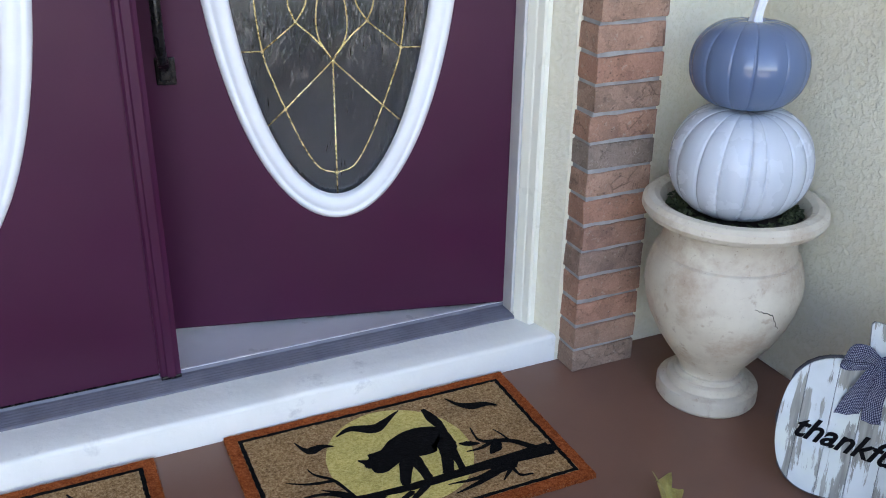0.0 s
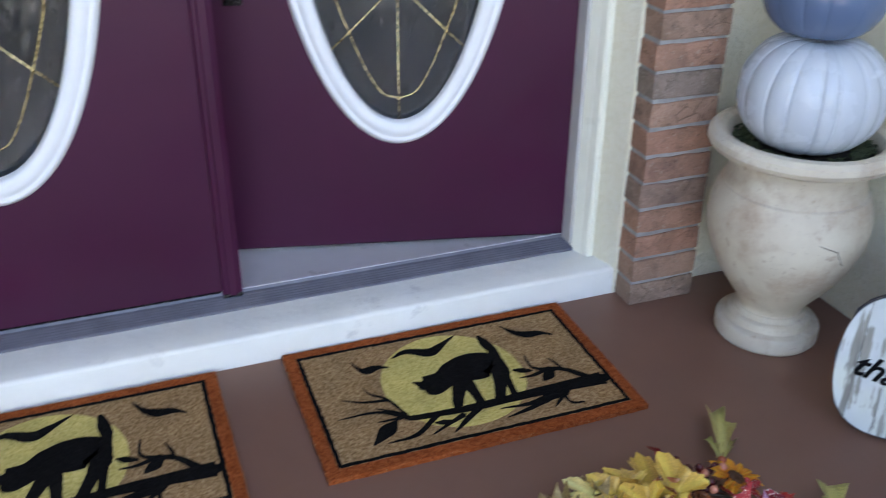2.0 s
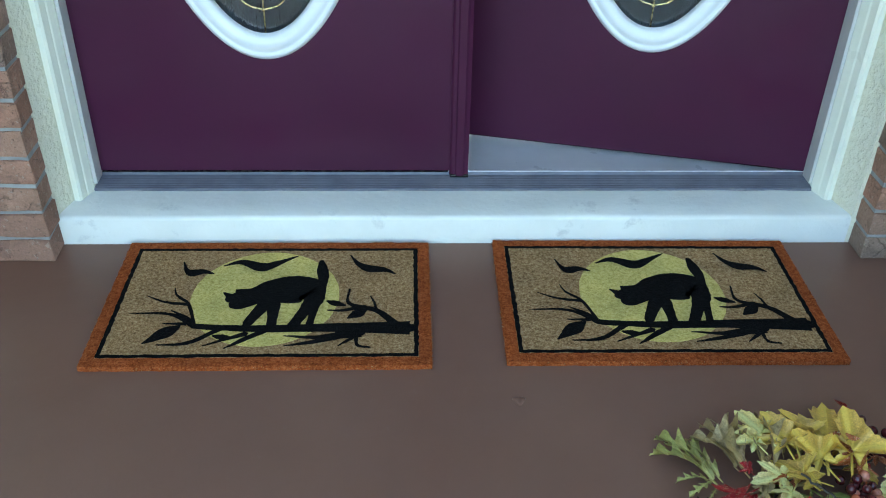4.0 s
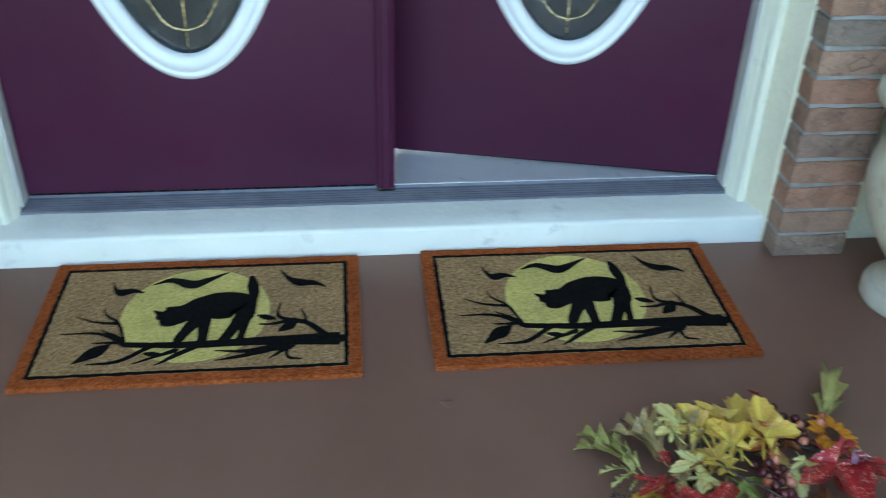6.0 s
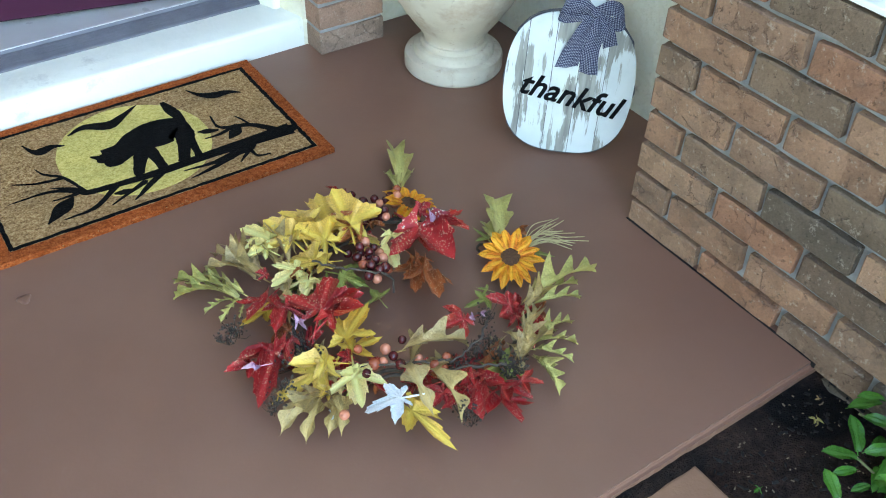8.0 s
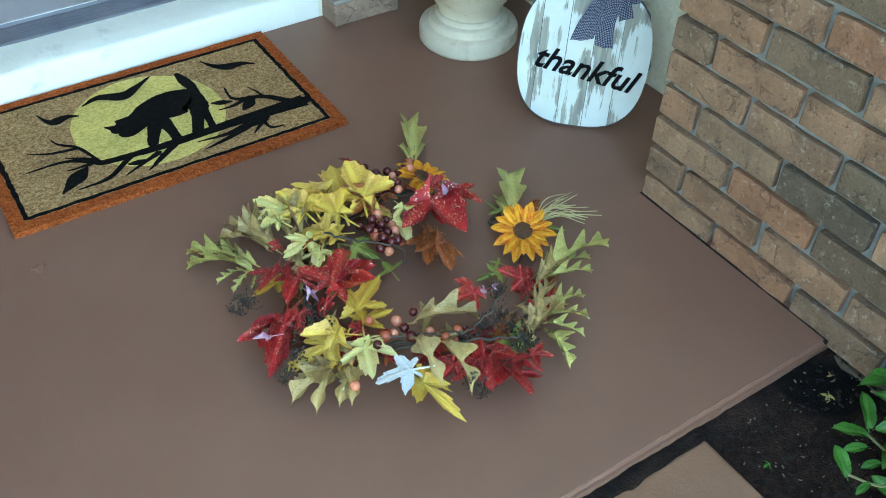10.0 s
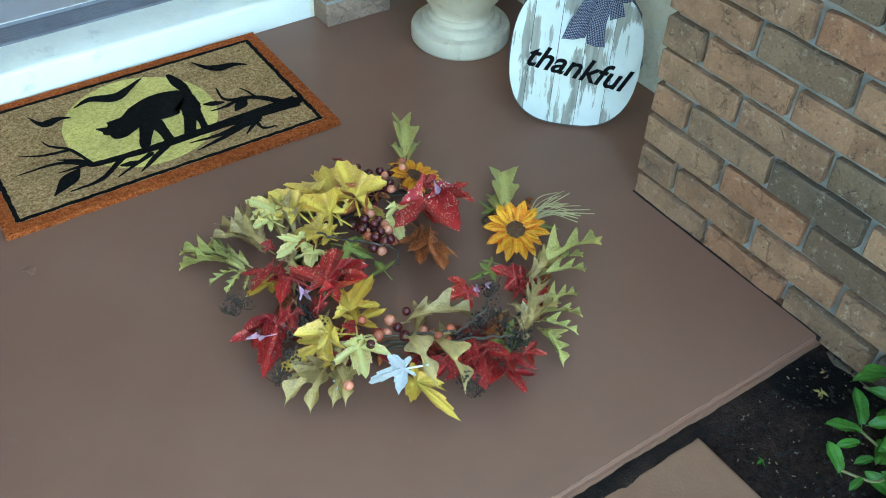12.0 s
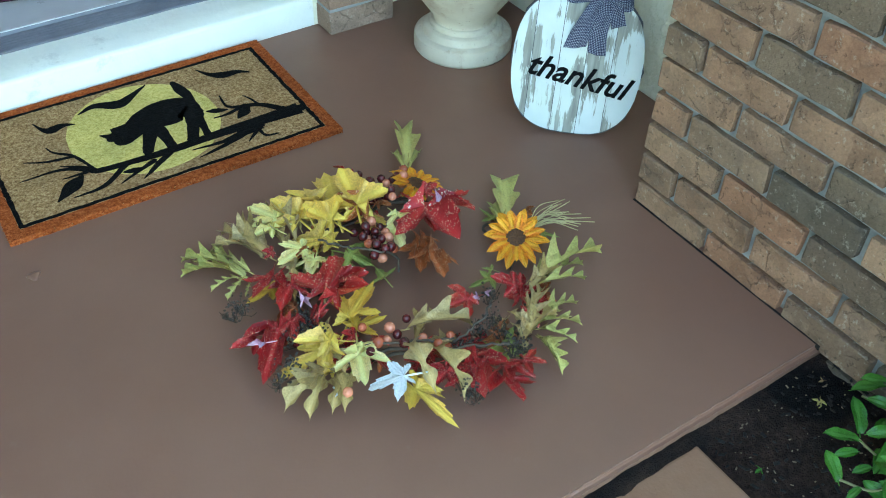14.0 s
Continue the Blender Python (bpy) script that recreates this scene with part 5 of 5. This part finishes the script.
lay(wreath, YEL, [(0.418, -1.095, 0.523, -1.011), (0.416, -1.09, 0.512, -1.089), (0.429, -1.102, 0.3, -1.111), (0.427, -1.113, 0.342, -1.065), (0.388, -1.15, 0.342, -1.15)], rng, (0.041, 0.051), 8, 1.05, (0.75, 0.95))
lay(wreath, CRM, [(0.435, -1.124, 0.385, -1.229), (0.428, -1.132, 0.439, -1.185)], rng, (0.058, 0.068), 6, 1.05, (0.85, 0.95))
lay(wreath, YEL, [(0.46, -1.214, 0.482, -1.355), (0.467, -1.226, 0.505, -1.291)], rng, (0.036, 0.046), 5, 1.02, (0.5, 0.6))
lay(wreath, WHT, [(0.484, -1.263, 0.393, -1.232)], rng, (0.068, 0.078), 3, 1.05, (1.0, 1.05))
lay(wreath, WHT, [(0.377, -1.176, 0.348, -1.197)], rng, (0.026, 0.036), 8, 1.05, (0.7, 0.8))
lay(wreath, RED, [(0.404, -1.038, 0.505, -0.918), (0.405, -1.032, 0.534, -0.996), (0.408, -0.89, 0.323, -0.942), (0.412, -0.859, 0.389, -0.832), (0.419, -0.915, 0.362, -0.984)], rng, (0.051, 0.061), 10, 1.08, (0.8, 0.95))
lay(wreath, RED, [(0.37, -0.963, 0.273, -1.103), (0.371, -0.981, 0.346, -1.061), (0.346, -0.99, 0.304, -1.029), (0.311, -1.033, 0.246, -1.016), (0.672, -0.711, 0.641, -0.654),
            (0.466, -1.108, 0.486, -1.153), (0.447, -1.12, 0.423, -1.081)], rng, (0.036, 0.046), 10, 1.05, (0.6, 0.85))
lay(wreath, RED, [(0.72, -0.827, 0.719, -1.009), (0.76, -0.848, 0.817, -0.945), (0.714, -0.866, 0.714, -0.95), (0.738, -0.849, 0.788, -0.837)], rng, (0.051, 0.061), 10, 1.08, (0.85, 1.05))
lay(wreath, RED, [(0.607, -1.241, 0.552, -1.349), (0.606, -1.29, 0.6, -1.394), (0.603, -1.281, 0.652, -1.362), (0.646, -1.297, 0.691, -1.342), (0.554, -1.251, 0.502, -1.271),
            (0.589, -1.236, 0.616, -1.297), (0.688, -1.144, 0.609, -1.138), (0.77, -1.178, 0.732, -1.122), (0.76, -1.179, 0.729, -1.194), (0.562, -1.262, 0.593, -1.312)], rng, (0.041, 0.051), 9, 1.08, (0.85, 1.05))
lay(wreath, RST, [(0.642, -0.852, 0.578, -0.773), (0.635, -0.83, 0.592, -0.869), (0.674, -0.954, 0.649, -1.081), (0.672, -0.945, 0.626, -1.038), (0.648, -0.796, 0.683, -0.829),
            (0.679, -0.921, 0.681, -1.001)], rng, (0.046, 0.056), 9, 1.05, (0.85, 1.0))
lay(wreath, MAUVE, [(0.758, -0.871, 0.759, -0.957), (0.391, -0.985, 0.398, -1.039), (0.659, -1.174, 0.67, -1.146), (0.308, -1.062, 0.257, -1.045), (0.678, -1.165, 0.7, -1.158)], rng, (0.062, 0.072), 8, 1.0, (0.45, 0.55))


def vine(pts, r, seed):
    g = random.Random(seed)
    return tube([(p.x + g.uniform(-0.004, 0.004), p.y + g.uniform(-0.004, 0.004), p.z) for p in spline(pts, 6)], r, 7)


RING = [(0.79, -0.879, 0.022), (0.72, -0.79, 0.022), (0.616, -0.79, 0.022), (0.492, -0.834, 0.022), (0.404, -0.938, 0.022), (0.382, -1.059, 0.022), (0.438, -1.135, 0.022), (0.529, -1.178, 0.022), (0.634, -1.222, 0.022), (0.728, -1.224, 0.022), (0.803, -1.167, 0.022)]
TWIGS = [[(0.495, -0.865, 0.066), (0.528, -0.905, 0.066), (0.573, -0.947, 0.066), (0.598, -0.98, 0.066), (0.586, -1.025, 0.066)],
         [(0.424, -1.143, 0.066), (0.476, -1.17, 0.066), (0.525, -1.194, 0.066), (0.577, -1.222, 0.066)],
         [(0.571, -1.222, 0.066), (0.608, -1.22, 0.066), (0.662, -1.197, 0.066), (0.685, -1.178, 0.066)],
         [(0.551, -1.234, 0.066), (0.598, -1.252, 0.066), (0.654, -1.284, 0.066)]]
BERRIES_TOP = [(0.644, -0.745), (0.656, -0.761), (0.677, -0.752), (0.676, -0.783), (0.702, -0.777), (0.737, -0.762), (0.661, -0.786), (0.697, -0.805), (0.687, -0.827), (0.642, -0.796), (0.76, -0.753), (0.746, -0.775), (0.664, -0.727), (0.701, -0.758)]
BERRIES_MID = [(0.603, -0.901), (0.594, -0.955), (0.579, -0.893), (0.613, -0.868), (0.623, -0.885), (0.578, -0.918), (0.586, -0.935), (0.604, -0.923), (0.62, -0.924), (0.595, -0.877), (0.571, -0.951), (0.611, -0.947)]
BERRIES_LOW = [(0.535, -1.127), (0.496, -1.134), (0.477, -1.157), (0.535, -1.182), (0.547, -1.213), (0.574, -1.21), (0.437, -1.169), (0.363, -1.221), (0.499, -1.155), (0.556, -1.227), (0.46, -1.155), (0.504, -1.203), (0.498, -1.18), (0.453, -1.112)]
SEEDS = [(0.284, -0.936), (0.303, -0.926), (0.381, -1.043), (0.387, -1.068), (0.35, -1.05), (0.283, -1.119), (0.703, -1.148), (0.674, -1.203), (0.545, -1.31), (0.549, -1.327), (0.66, -1.278), (0.445, -0.956), (0.641, -1.21), (0.667, -1.243), (0.386, -1.013), (0.68, -1.284), (0.596, -1.222), (0.317, -1.104)]
for k in range(2):
    part("vine", vine([(x + 0.012 * math.sin(i * 1.7 + k * 2.1), y + 0.012 * math.cos(i * 1.7 + k * 2.1), z - 0.004 + 0.005 * k) for i, (x, y, z) in enumerate(RING)], 0.0035, k), TWIG, wreath, "brown wire vine", True)
ring_line = spline(RING, 8)
for k in range(62):
    i = rng.randrange(4, len(ring_line) - 4)
    p = ring_line[i]
    d = (ring_line[i + 1] - ring_line[i - 1]).normalized()
    a = math.atan2(d.y, d.x) + rng.choice((-1, 1)) * rng.uniform(0.2, 0.9) + (math.pi if rng.random() < 0.5 else 0)
    ln = rng.uniform(0.045, 0.075)
    x, y = p.x + rng.uniform(-0.02, 0.02), p.y + rng.uniform(-0.02, 0.02)
    warm = p.x < 0.66 and p.y > -0.92
    pool = rng.choice((OAK, YEL, OAK, GRN, RST)) if warm else rng.choice((OAK, RED, OAK, RED, GRN, RST))
    lay(wreath, pool, [(x, y, x + ln * math.cos(a), y + ln * math.sin(a))], rng, (0.008, 0.030), 18)
for i, pts in enumerate(TWIGS):
    part("twig", vine(pts, 0.0022, 5 + i), TWIG, wreath, "brown twig", True)


def berry_mesh(material):
    bm = lathe([(0.0022, -0.0098), (0.007, -0.0072), (0.0100, 0.0), (0.0085, 0.0055), (0.0045, 0.0090), (0.0025, 0.0098), (0.0014, 0.0088)], 16)
    return mesh_of("berry", bm, material, True)


BERRIES = [berry_mesh(BERRY_DARK), berry_mesh(BERRY_PINK), berry_mesh(BERRY_DARK), berry_mesh(BERRY_RUST), berry_mesh(BERRY_DARK)]
for spots in (BERRIES_TOP, BERRIES_MID, BERRIES_LOW):
    for x, y in spots:
        part("berry", rng.choice(BERRIES), None, wreath, "", False, pose(x, y, 0.062 + rng.uniform(-0.006, 0.006), rng.uniform(-60, 30), rng.uniform(-50, 50)) @ Matrix.Scale(rng.uniform(0.8, 1.08), 4))
for spots in (BERRIES_TOP, BERRIES_MID):
    for x, y in spots:
        part("berry", rng.choice(BERRIES), None, wreath, "", False, pose(x + rng.gauss(0, 0.012), y + rng.gauss(0, 0.012), rng.uniform(0.036, 0.052), rng.uniform(-60, 60), rng.uniform(-50, 50)) @ Matrix.Scale(rng.uniform(0.75, 1.0), 4))


def seed_cluster(seed):
    g = random.Random(seed)
    bm = bmesh.new()
    for _ in range(48):
        r = bmesh.ops.create_icosphere(bm, subdivisions=1, radius=g.uniform(0.0016, 0.0028))
        bmesh.ops.translate(bm, vec=(g.gauss(0, 0.009), g.gauss(0, 0.008), g.uniform(0.03, 0.06)), verts=r["verts"])
    for _ in range(9):
        e = Vector((g.gauss(0, 0.014), g.gauss(0, 0.012), g.uniform(0.03, 0.06)))
        tube([(0, 0, 0.018), e * 0.6, e], 0.0007, 4, bm)
    return bm


for i, (x, y) in enumerate(SEEDS):
    tagged(part("seed_head", seed_cluster(i), SEED, wreath, "dark seed cluster", False, pose(x, y, 0)), kind="stuff")


def petal_mesh(seed):
    return strip_leaf("petal", PETAL, seed, 0.145, 0, 0, 0.30, 0.5)


PETALS = [petal_mesh(s) for s in (31, 32, 33)]


def heart():
    return lathe([(0.021, 0.0), (0.0225, 0.004), (0.020, 0.009), (0.012, 0.012), (0.003, 0.0125)], 36, lambda a, r, z: (r * (1 + 0.05 * math.sin(9 * a)), z + 0.0012 * math.sin(23 * a + 700 * r)))


def blossom(parent, at, r):
    h = part("flower_heart", heart(), SUN_HEART, parent, "brown flower heart", True, at @ Matrix.Scale(0.95, 4))
    for row, (cnt, ln, el) in enumerate(((14, 1.0, 6), (11, 0.82, 20))):
        for i in range(cnt):
            a = 360 * (i + 0.5 * row) / cnt + rng.uniform(-7, 7)
            L = r * ln * rng.uniform(0.88, 1.06)
            part("petal", rng.choice(PETALS), None, h, "", False, pose(0, 0, 0.002 + 0.002 * row, 0, 0, a) @ pose(0, 0.014, 0, el + rng.uniform(-8, 8)) @ Matrix.Diagonal((L * 1.12, L * 0.80, L, 1)))
    return h


blossom(wreath, pose(0.762, -0.797, 0.044, 10, 16, 10), 0.062)

pick = thing("sunflower_pick", "golden silk sunflower pick with leaves and raffia", "artificial flower")
blossom(pick, pose(0.838, -1.050, 0.046, 20, -14, 0), 0.070)
lay(pick, SPRIG, [(0.880, -0.962, 0.942, -0.859), (0.865, -0.967, 0.893, -0.897)], rng, (0.015, 0.025), 8, 1.0, (1.1, 1.3))
lay(pick, GRN, [(0.855, -0.985, 0.848, -0.912), (0.893, -1.027, 0.945, -1.062)], rng, (0.012, 0.02), 8, 1.1, (0.6, 0.8))
lay(pick, RST, [(0.905, -0.975, 0.954, -0.965)], rng, (0.015, 0.02), 8, 1.0, (0.6, 0.7))
for i in range(24):
    a, b = rng.uniform(-0.02, 0.02), rng.uniform(-0.05, 0.05)
    x0, y0 = 0.895, -1.025
    pts = [(x0, y0 + a * 0.3, 0.03), (x0 + 0.035, y0 + a + b * 0.3 - 0.005, 0.045 + rng.uniform(-0.008, 0.012)), (x0 + rng.uniform(0.07, 0.115), y0 + a + b - 0.02, rng.uniform(0.02, 0.06))]
    part("raffia", tube(spline(pts, 5), 0.0010, 5), STRAW, pick, "", True)
part("pick_loop", tube([(0.835 + 0.014 * math.cos(k * 0.7), -0.968 + 0.014 * math.sin(k * 0.7), 0.014) for k in range(9)], 0.003, 6), TWIG, pick, "dark wire loop", True)
part("pick_stem", tube([(0.84, -1.05, 0.045), (0.835, -1.055, 0.02), (0.83, -1.06, 0.004), (0.80, -1.09, 0.004)], 0.003, 6), TWIG, pick, "green wire stem", True)

# ---- shrub beside the slab ----
shrub = thing("shrub", "low glossy green shrub growing in the mulch", "shrub")
SLEAF = [strip_leaf("leaf", SHRUB_LEAF, s, 0.22, 0, 0, 0.25, 0.6) for s in (41, 42, 43)]
lay(shrub, SLEAF, [(1.04, -1.73, 1.08, -1.68), (1.02, -1.74, 0.98, -1.705), (1.01, -1.75, 0.975, -1.735), (0.94, -1.77, 0.965, -1.725), (1.04, -1.74, 1.08, -1.76), (1.01, -1.78, 0.98, -1.77), (1.11, -1.66, 1.15, -1.69), (1.11, -1.69, 1.13, -1.73),
                   (0.95, -1.80, 0.92, -1.80), (1.16, -1.69, 1.12, -1.665)], rng, (0.02, 0.045), 14)
for _ in range(130):
    a = rng.uniform(0, 6.283)
    x, y = rng.uniform(0.99, 1.14), rng.uniform(-1.95, -1.72)
    if x - y < 2.82:
        continue
    lay(shrub, SLEAF, [(x, y, x + 0.055 * math.cos(a), y + 0.055 * math.sin(a))], rng, (-0.02, 0.07 + 0.4 * max(0.0, -1.86 - y)), 25)


def unseen_shrub_mass():
    """Unseen thick of the shrub, added past the nearest sprays to block light."""
    g = random.Random(77)
    verts, faces = [], []
    for _ in range(4200):
        x, y = g.uniform(0.88, 1.16), g.uniform(-2.9, -1.86)
        if x - y < 2.98:
            continue
        top = 0.05 + 0.85 * max(0.0, min(1.0, (-1.88 - y) / 0.30))
        m = Matrix.Translation((x, y, g.uniform(-0.05, top))) @ Euler((g.uniform(-0.7, 0.7), g.uniform(-0.7, 0.7), g.uniform(0, 6.3))).to_matrix().to_4x4()
        k = len(verts)
        verts += [m @ Vector(p) for p in ((0, 0, 0), (0.011, 0.016, 0.004), (0.012, 0.036, 0.005), (0, 0.058, -0.002), (-0.012, 0.036, 0.005), (-0.011, 0.016, 0.004), (0, 0.026, 0.0))]
        faces += [(k, k + 1, k + 6), (k + 1, k + 2, k + 6), (k + 2, k + 3, k + 6), (k + 3, k + 4, k + 6), (k + 4, k + 5, k + 6), (k + 5, k, k + 6)]
    me = bpy.data.meshes.new("foliage")
    me.from_pydata(verts, [], faces)
    me.uv_layers.new()
    me.materials.append(SHRUB_LEAF)
    return me


# Extra leaves out of view that shade the ledge foot and the mulch.
tagged(part("foliage", unseen_shrub_mass(), None, shrub), kind="stuff")
for pts in ([(1.10, -1.84, -0.07), (1.04, -1.82, 0.0), (0.97, -1.81, 0.025), (0.94, -1.77, 0.03)], [(1.10, -1.84, -0.07), (1.05, -1.80, 0.0), (1.03, -1.73, 0.03)], [(1.18, -1.80, -0.07), (1.15, -1.74, 0.0), (1.11, -1.68, 0.03)], [(1.10, -2.05, -0.07), (1.08, -2.05, 0.1), (1.06, -2.03, 0.40)], [(1.06, -2.25, -0.07), (1.07, -2.25, 0.1), (1.05, -2.28, 0.45)]):
    part("stem", tube(spline(pts, 5), 0.0022, 6), SHRUB_STEM, shrub, "thin green-brown stem", True)
for x, y, s, mt in ((1.10, -1.62, 0.03, LEAF_FERN), (0.90, -1.668, 0.022, SHRUB_LEAF), (1.14, -1.60, 0.018, LEAF_OAK)):
    lf = thing("fallen_leaf", "small fallen leaf lying on the mulch", "leaf", pose(x, y, -0.03, 8, -6, 40 * s * 100))
    part("leaf_blade", maple_mesh("leaf_blade", mt, int(s * 1000), 3), None, lf, "", False, Matrix.Scale(s, 4))

# ---- dark planter on the ledge ----
planter = thing("planter_box", "black flared planter standing on the white ledge cap", "planter", pose(1.345, -1.30, 0.665))


def planter_mesh():
    bm = bmesh.new()
    rings = []
    for w, d, z in ((0.095, 0.13, 0.0), (0.098, 0.134, 0.006), (0.118, 0.158, 0.13), (0.126, 0.166, 0.132), (0.126, 0.166, 0.15), (0.116, 0.156, 0.15), (0.112, 0.152, 0.12)):
        rings.append([bm.verts.new((sx * w * (1 if abs(sy) < 1 else 0.985), sy * d, z)) for sx, sy in ((-1, -1), (1, -1), (1, 1), (-1, 1))])
    for lo, hi in zip(rings, rings[1:]):
        for k in range(4):
            bm.faces.new((lo[k], lo[(k + 1) % 4], hi[(k + 1) % 4], hi[k]))
    bm.faces.new(list(reversed(rings[0])))
    bm.faces.new(rings[-1])
    return bm


part("planter_body", planter_mesh(), BLACK_METAL, planter)
part("planter_soil", box(-0.111, 0.111, -0.151, 0.151, 0.121, 0.128), SOIL, planter, "dark soil")


# ---- brickwork ----
def brick_mesh(lx, ly, lz, seed):
    """A brick with softened, slightly uneven edges, centred on its middle."""
    g = random.Random(seed)
    bm = box(-lx / 2, lx / 2, -ly / 2, ly / 2, -lz / 2, lz / 2)
    axis = 0 if lx > ly else 1
    span = max(lx, ly)
    for f in (-0.31, -0.1, 0.12, 0.33):
        no = Vector((1, 0, 0)) if axis == 0 else Vector((0, 1, 0))
        bmesh.ops.bisect_plane(bm, geom=list(bm.verts) + list(bm.edges) + list(bm.faces), plane_co=no * span * f, plane_no=no)
    bmesh.ops.bevel(bm, geom=[e for e in bm.edges if e.calc_face_angle(0) > 0.5], offset=0.0026, segments=1, affect="EDGES")
    for v in bm.verts:
        v.co += Vector([g.uniform(-0.0019, 0.0019) for _ in range(3)])
    return mesh_of("brick", bm, BRICK)


PITCH = 0.0738
PILLAR = [brick_mesh(0.197, 0.082, PITCH - 0.0105, s) for s in range(6)]
for name, cx in (("pillar_right", 0.944 + 0.0985), ("pillar_left", -1.101 - 0.0985)):
    core = setting(name, box(cx - 0.0945, cx + 0.0945, -0.0725, -0.001, 0.0, 2.75), MORTAR, "brick pilaster with grey mortar joints", "pillar")
    g = random.Random(int(cx * 100))
    for i in range(37):
        b = part("brick", PILLAR[g.randrange(6)], None, core, "", False, pose(cx + g.uniform(-0.0025, 0.0025), -0.0370 + g.uniform(-0.0015, 0.0015), 0.0315 + i * PITCH, 0, g.uniform(-0.6, 0.6), g.choice((0, 180)) + g.uniform(-0.7, 0.7)))

LP, L0 = 0.0748, 0.055


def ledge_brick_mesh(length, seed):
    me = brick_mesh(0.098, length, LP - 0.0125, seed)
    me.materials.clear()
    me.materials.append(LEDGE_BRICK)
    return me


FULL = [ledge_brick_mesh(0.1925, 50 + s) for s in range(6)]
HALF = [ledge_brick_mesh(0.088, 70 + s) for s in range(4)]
ledge = setting("brick_ledge", box(1.186, 1.474, -2.9, -1.055, -0.14, 0.643), LEDGE_SHADED_MORTAR, "low tan brick ledge wall with white top", "wall")
g = random.Random(12)
for c in range(-2, 8):
    z = L0 + (c + 0.5) * LP
    y = -1.043
    first = c % 2 == 0
    while y > -2.75:
        ln = 0.088 if first else 0.1925
        mesh_ = g.choice(HALF if first else FULL)
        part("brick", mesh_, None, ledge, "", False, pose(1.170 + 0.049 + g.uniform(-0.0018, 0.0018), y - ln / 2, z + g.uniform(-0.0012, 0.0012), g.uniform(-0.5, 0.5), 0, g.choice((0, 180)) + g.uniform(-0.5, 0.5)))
        y -= ln + 0.0135
        first = False
setting("ledge_cap", box(1.166, 1.474, -2.9, -1.038, 0.654, 0.665, 0.003), WHITE_STEP, "white painted top of the brick ledge", "ledge cap")
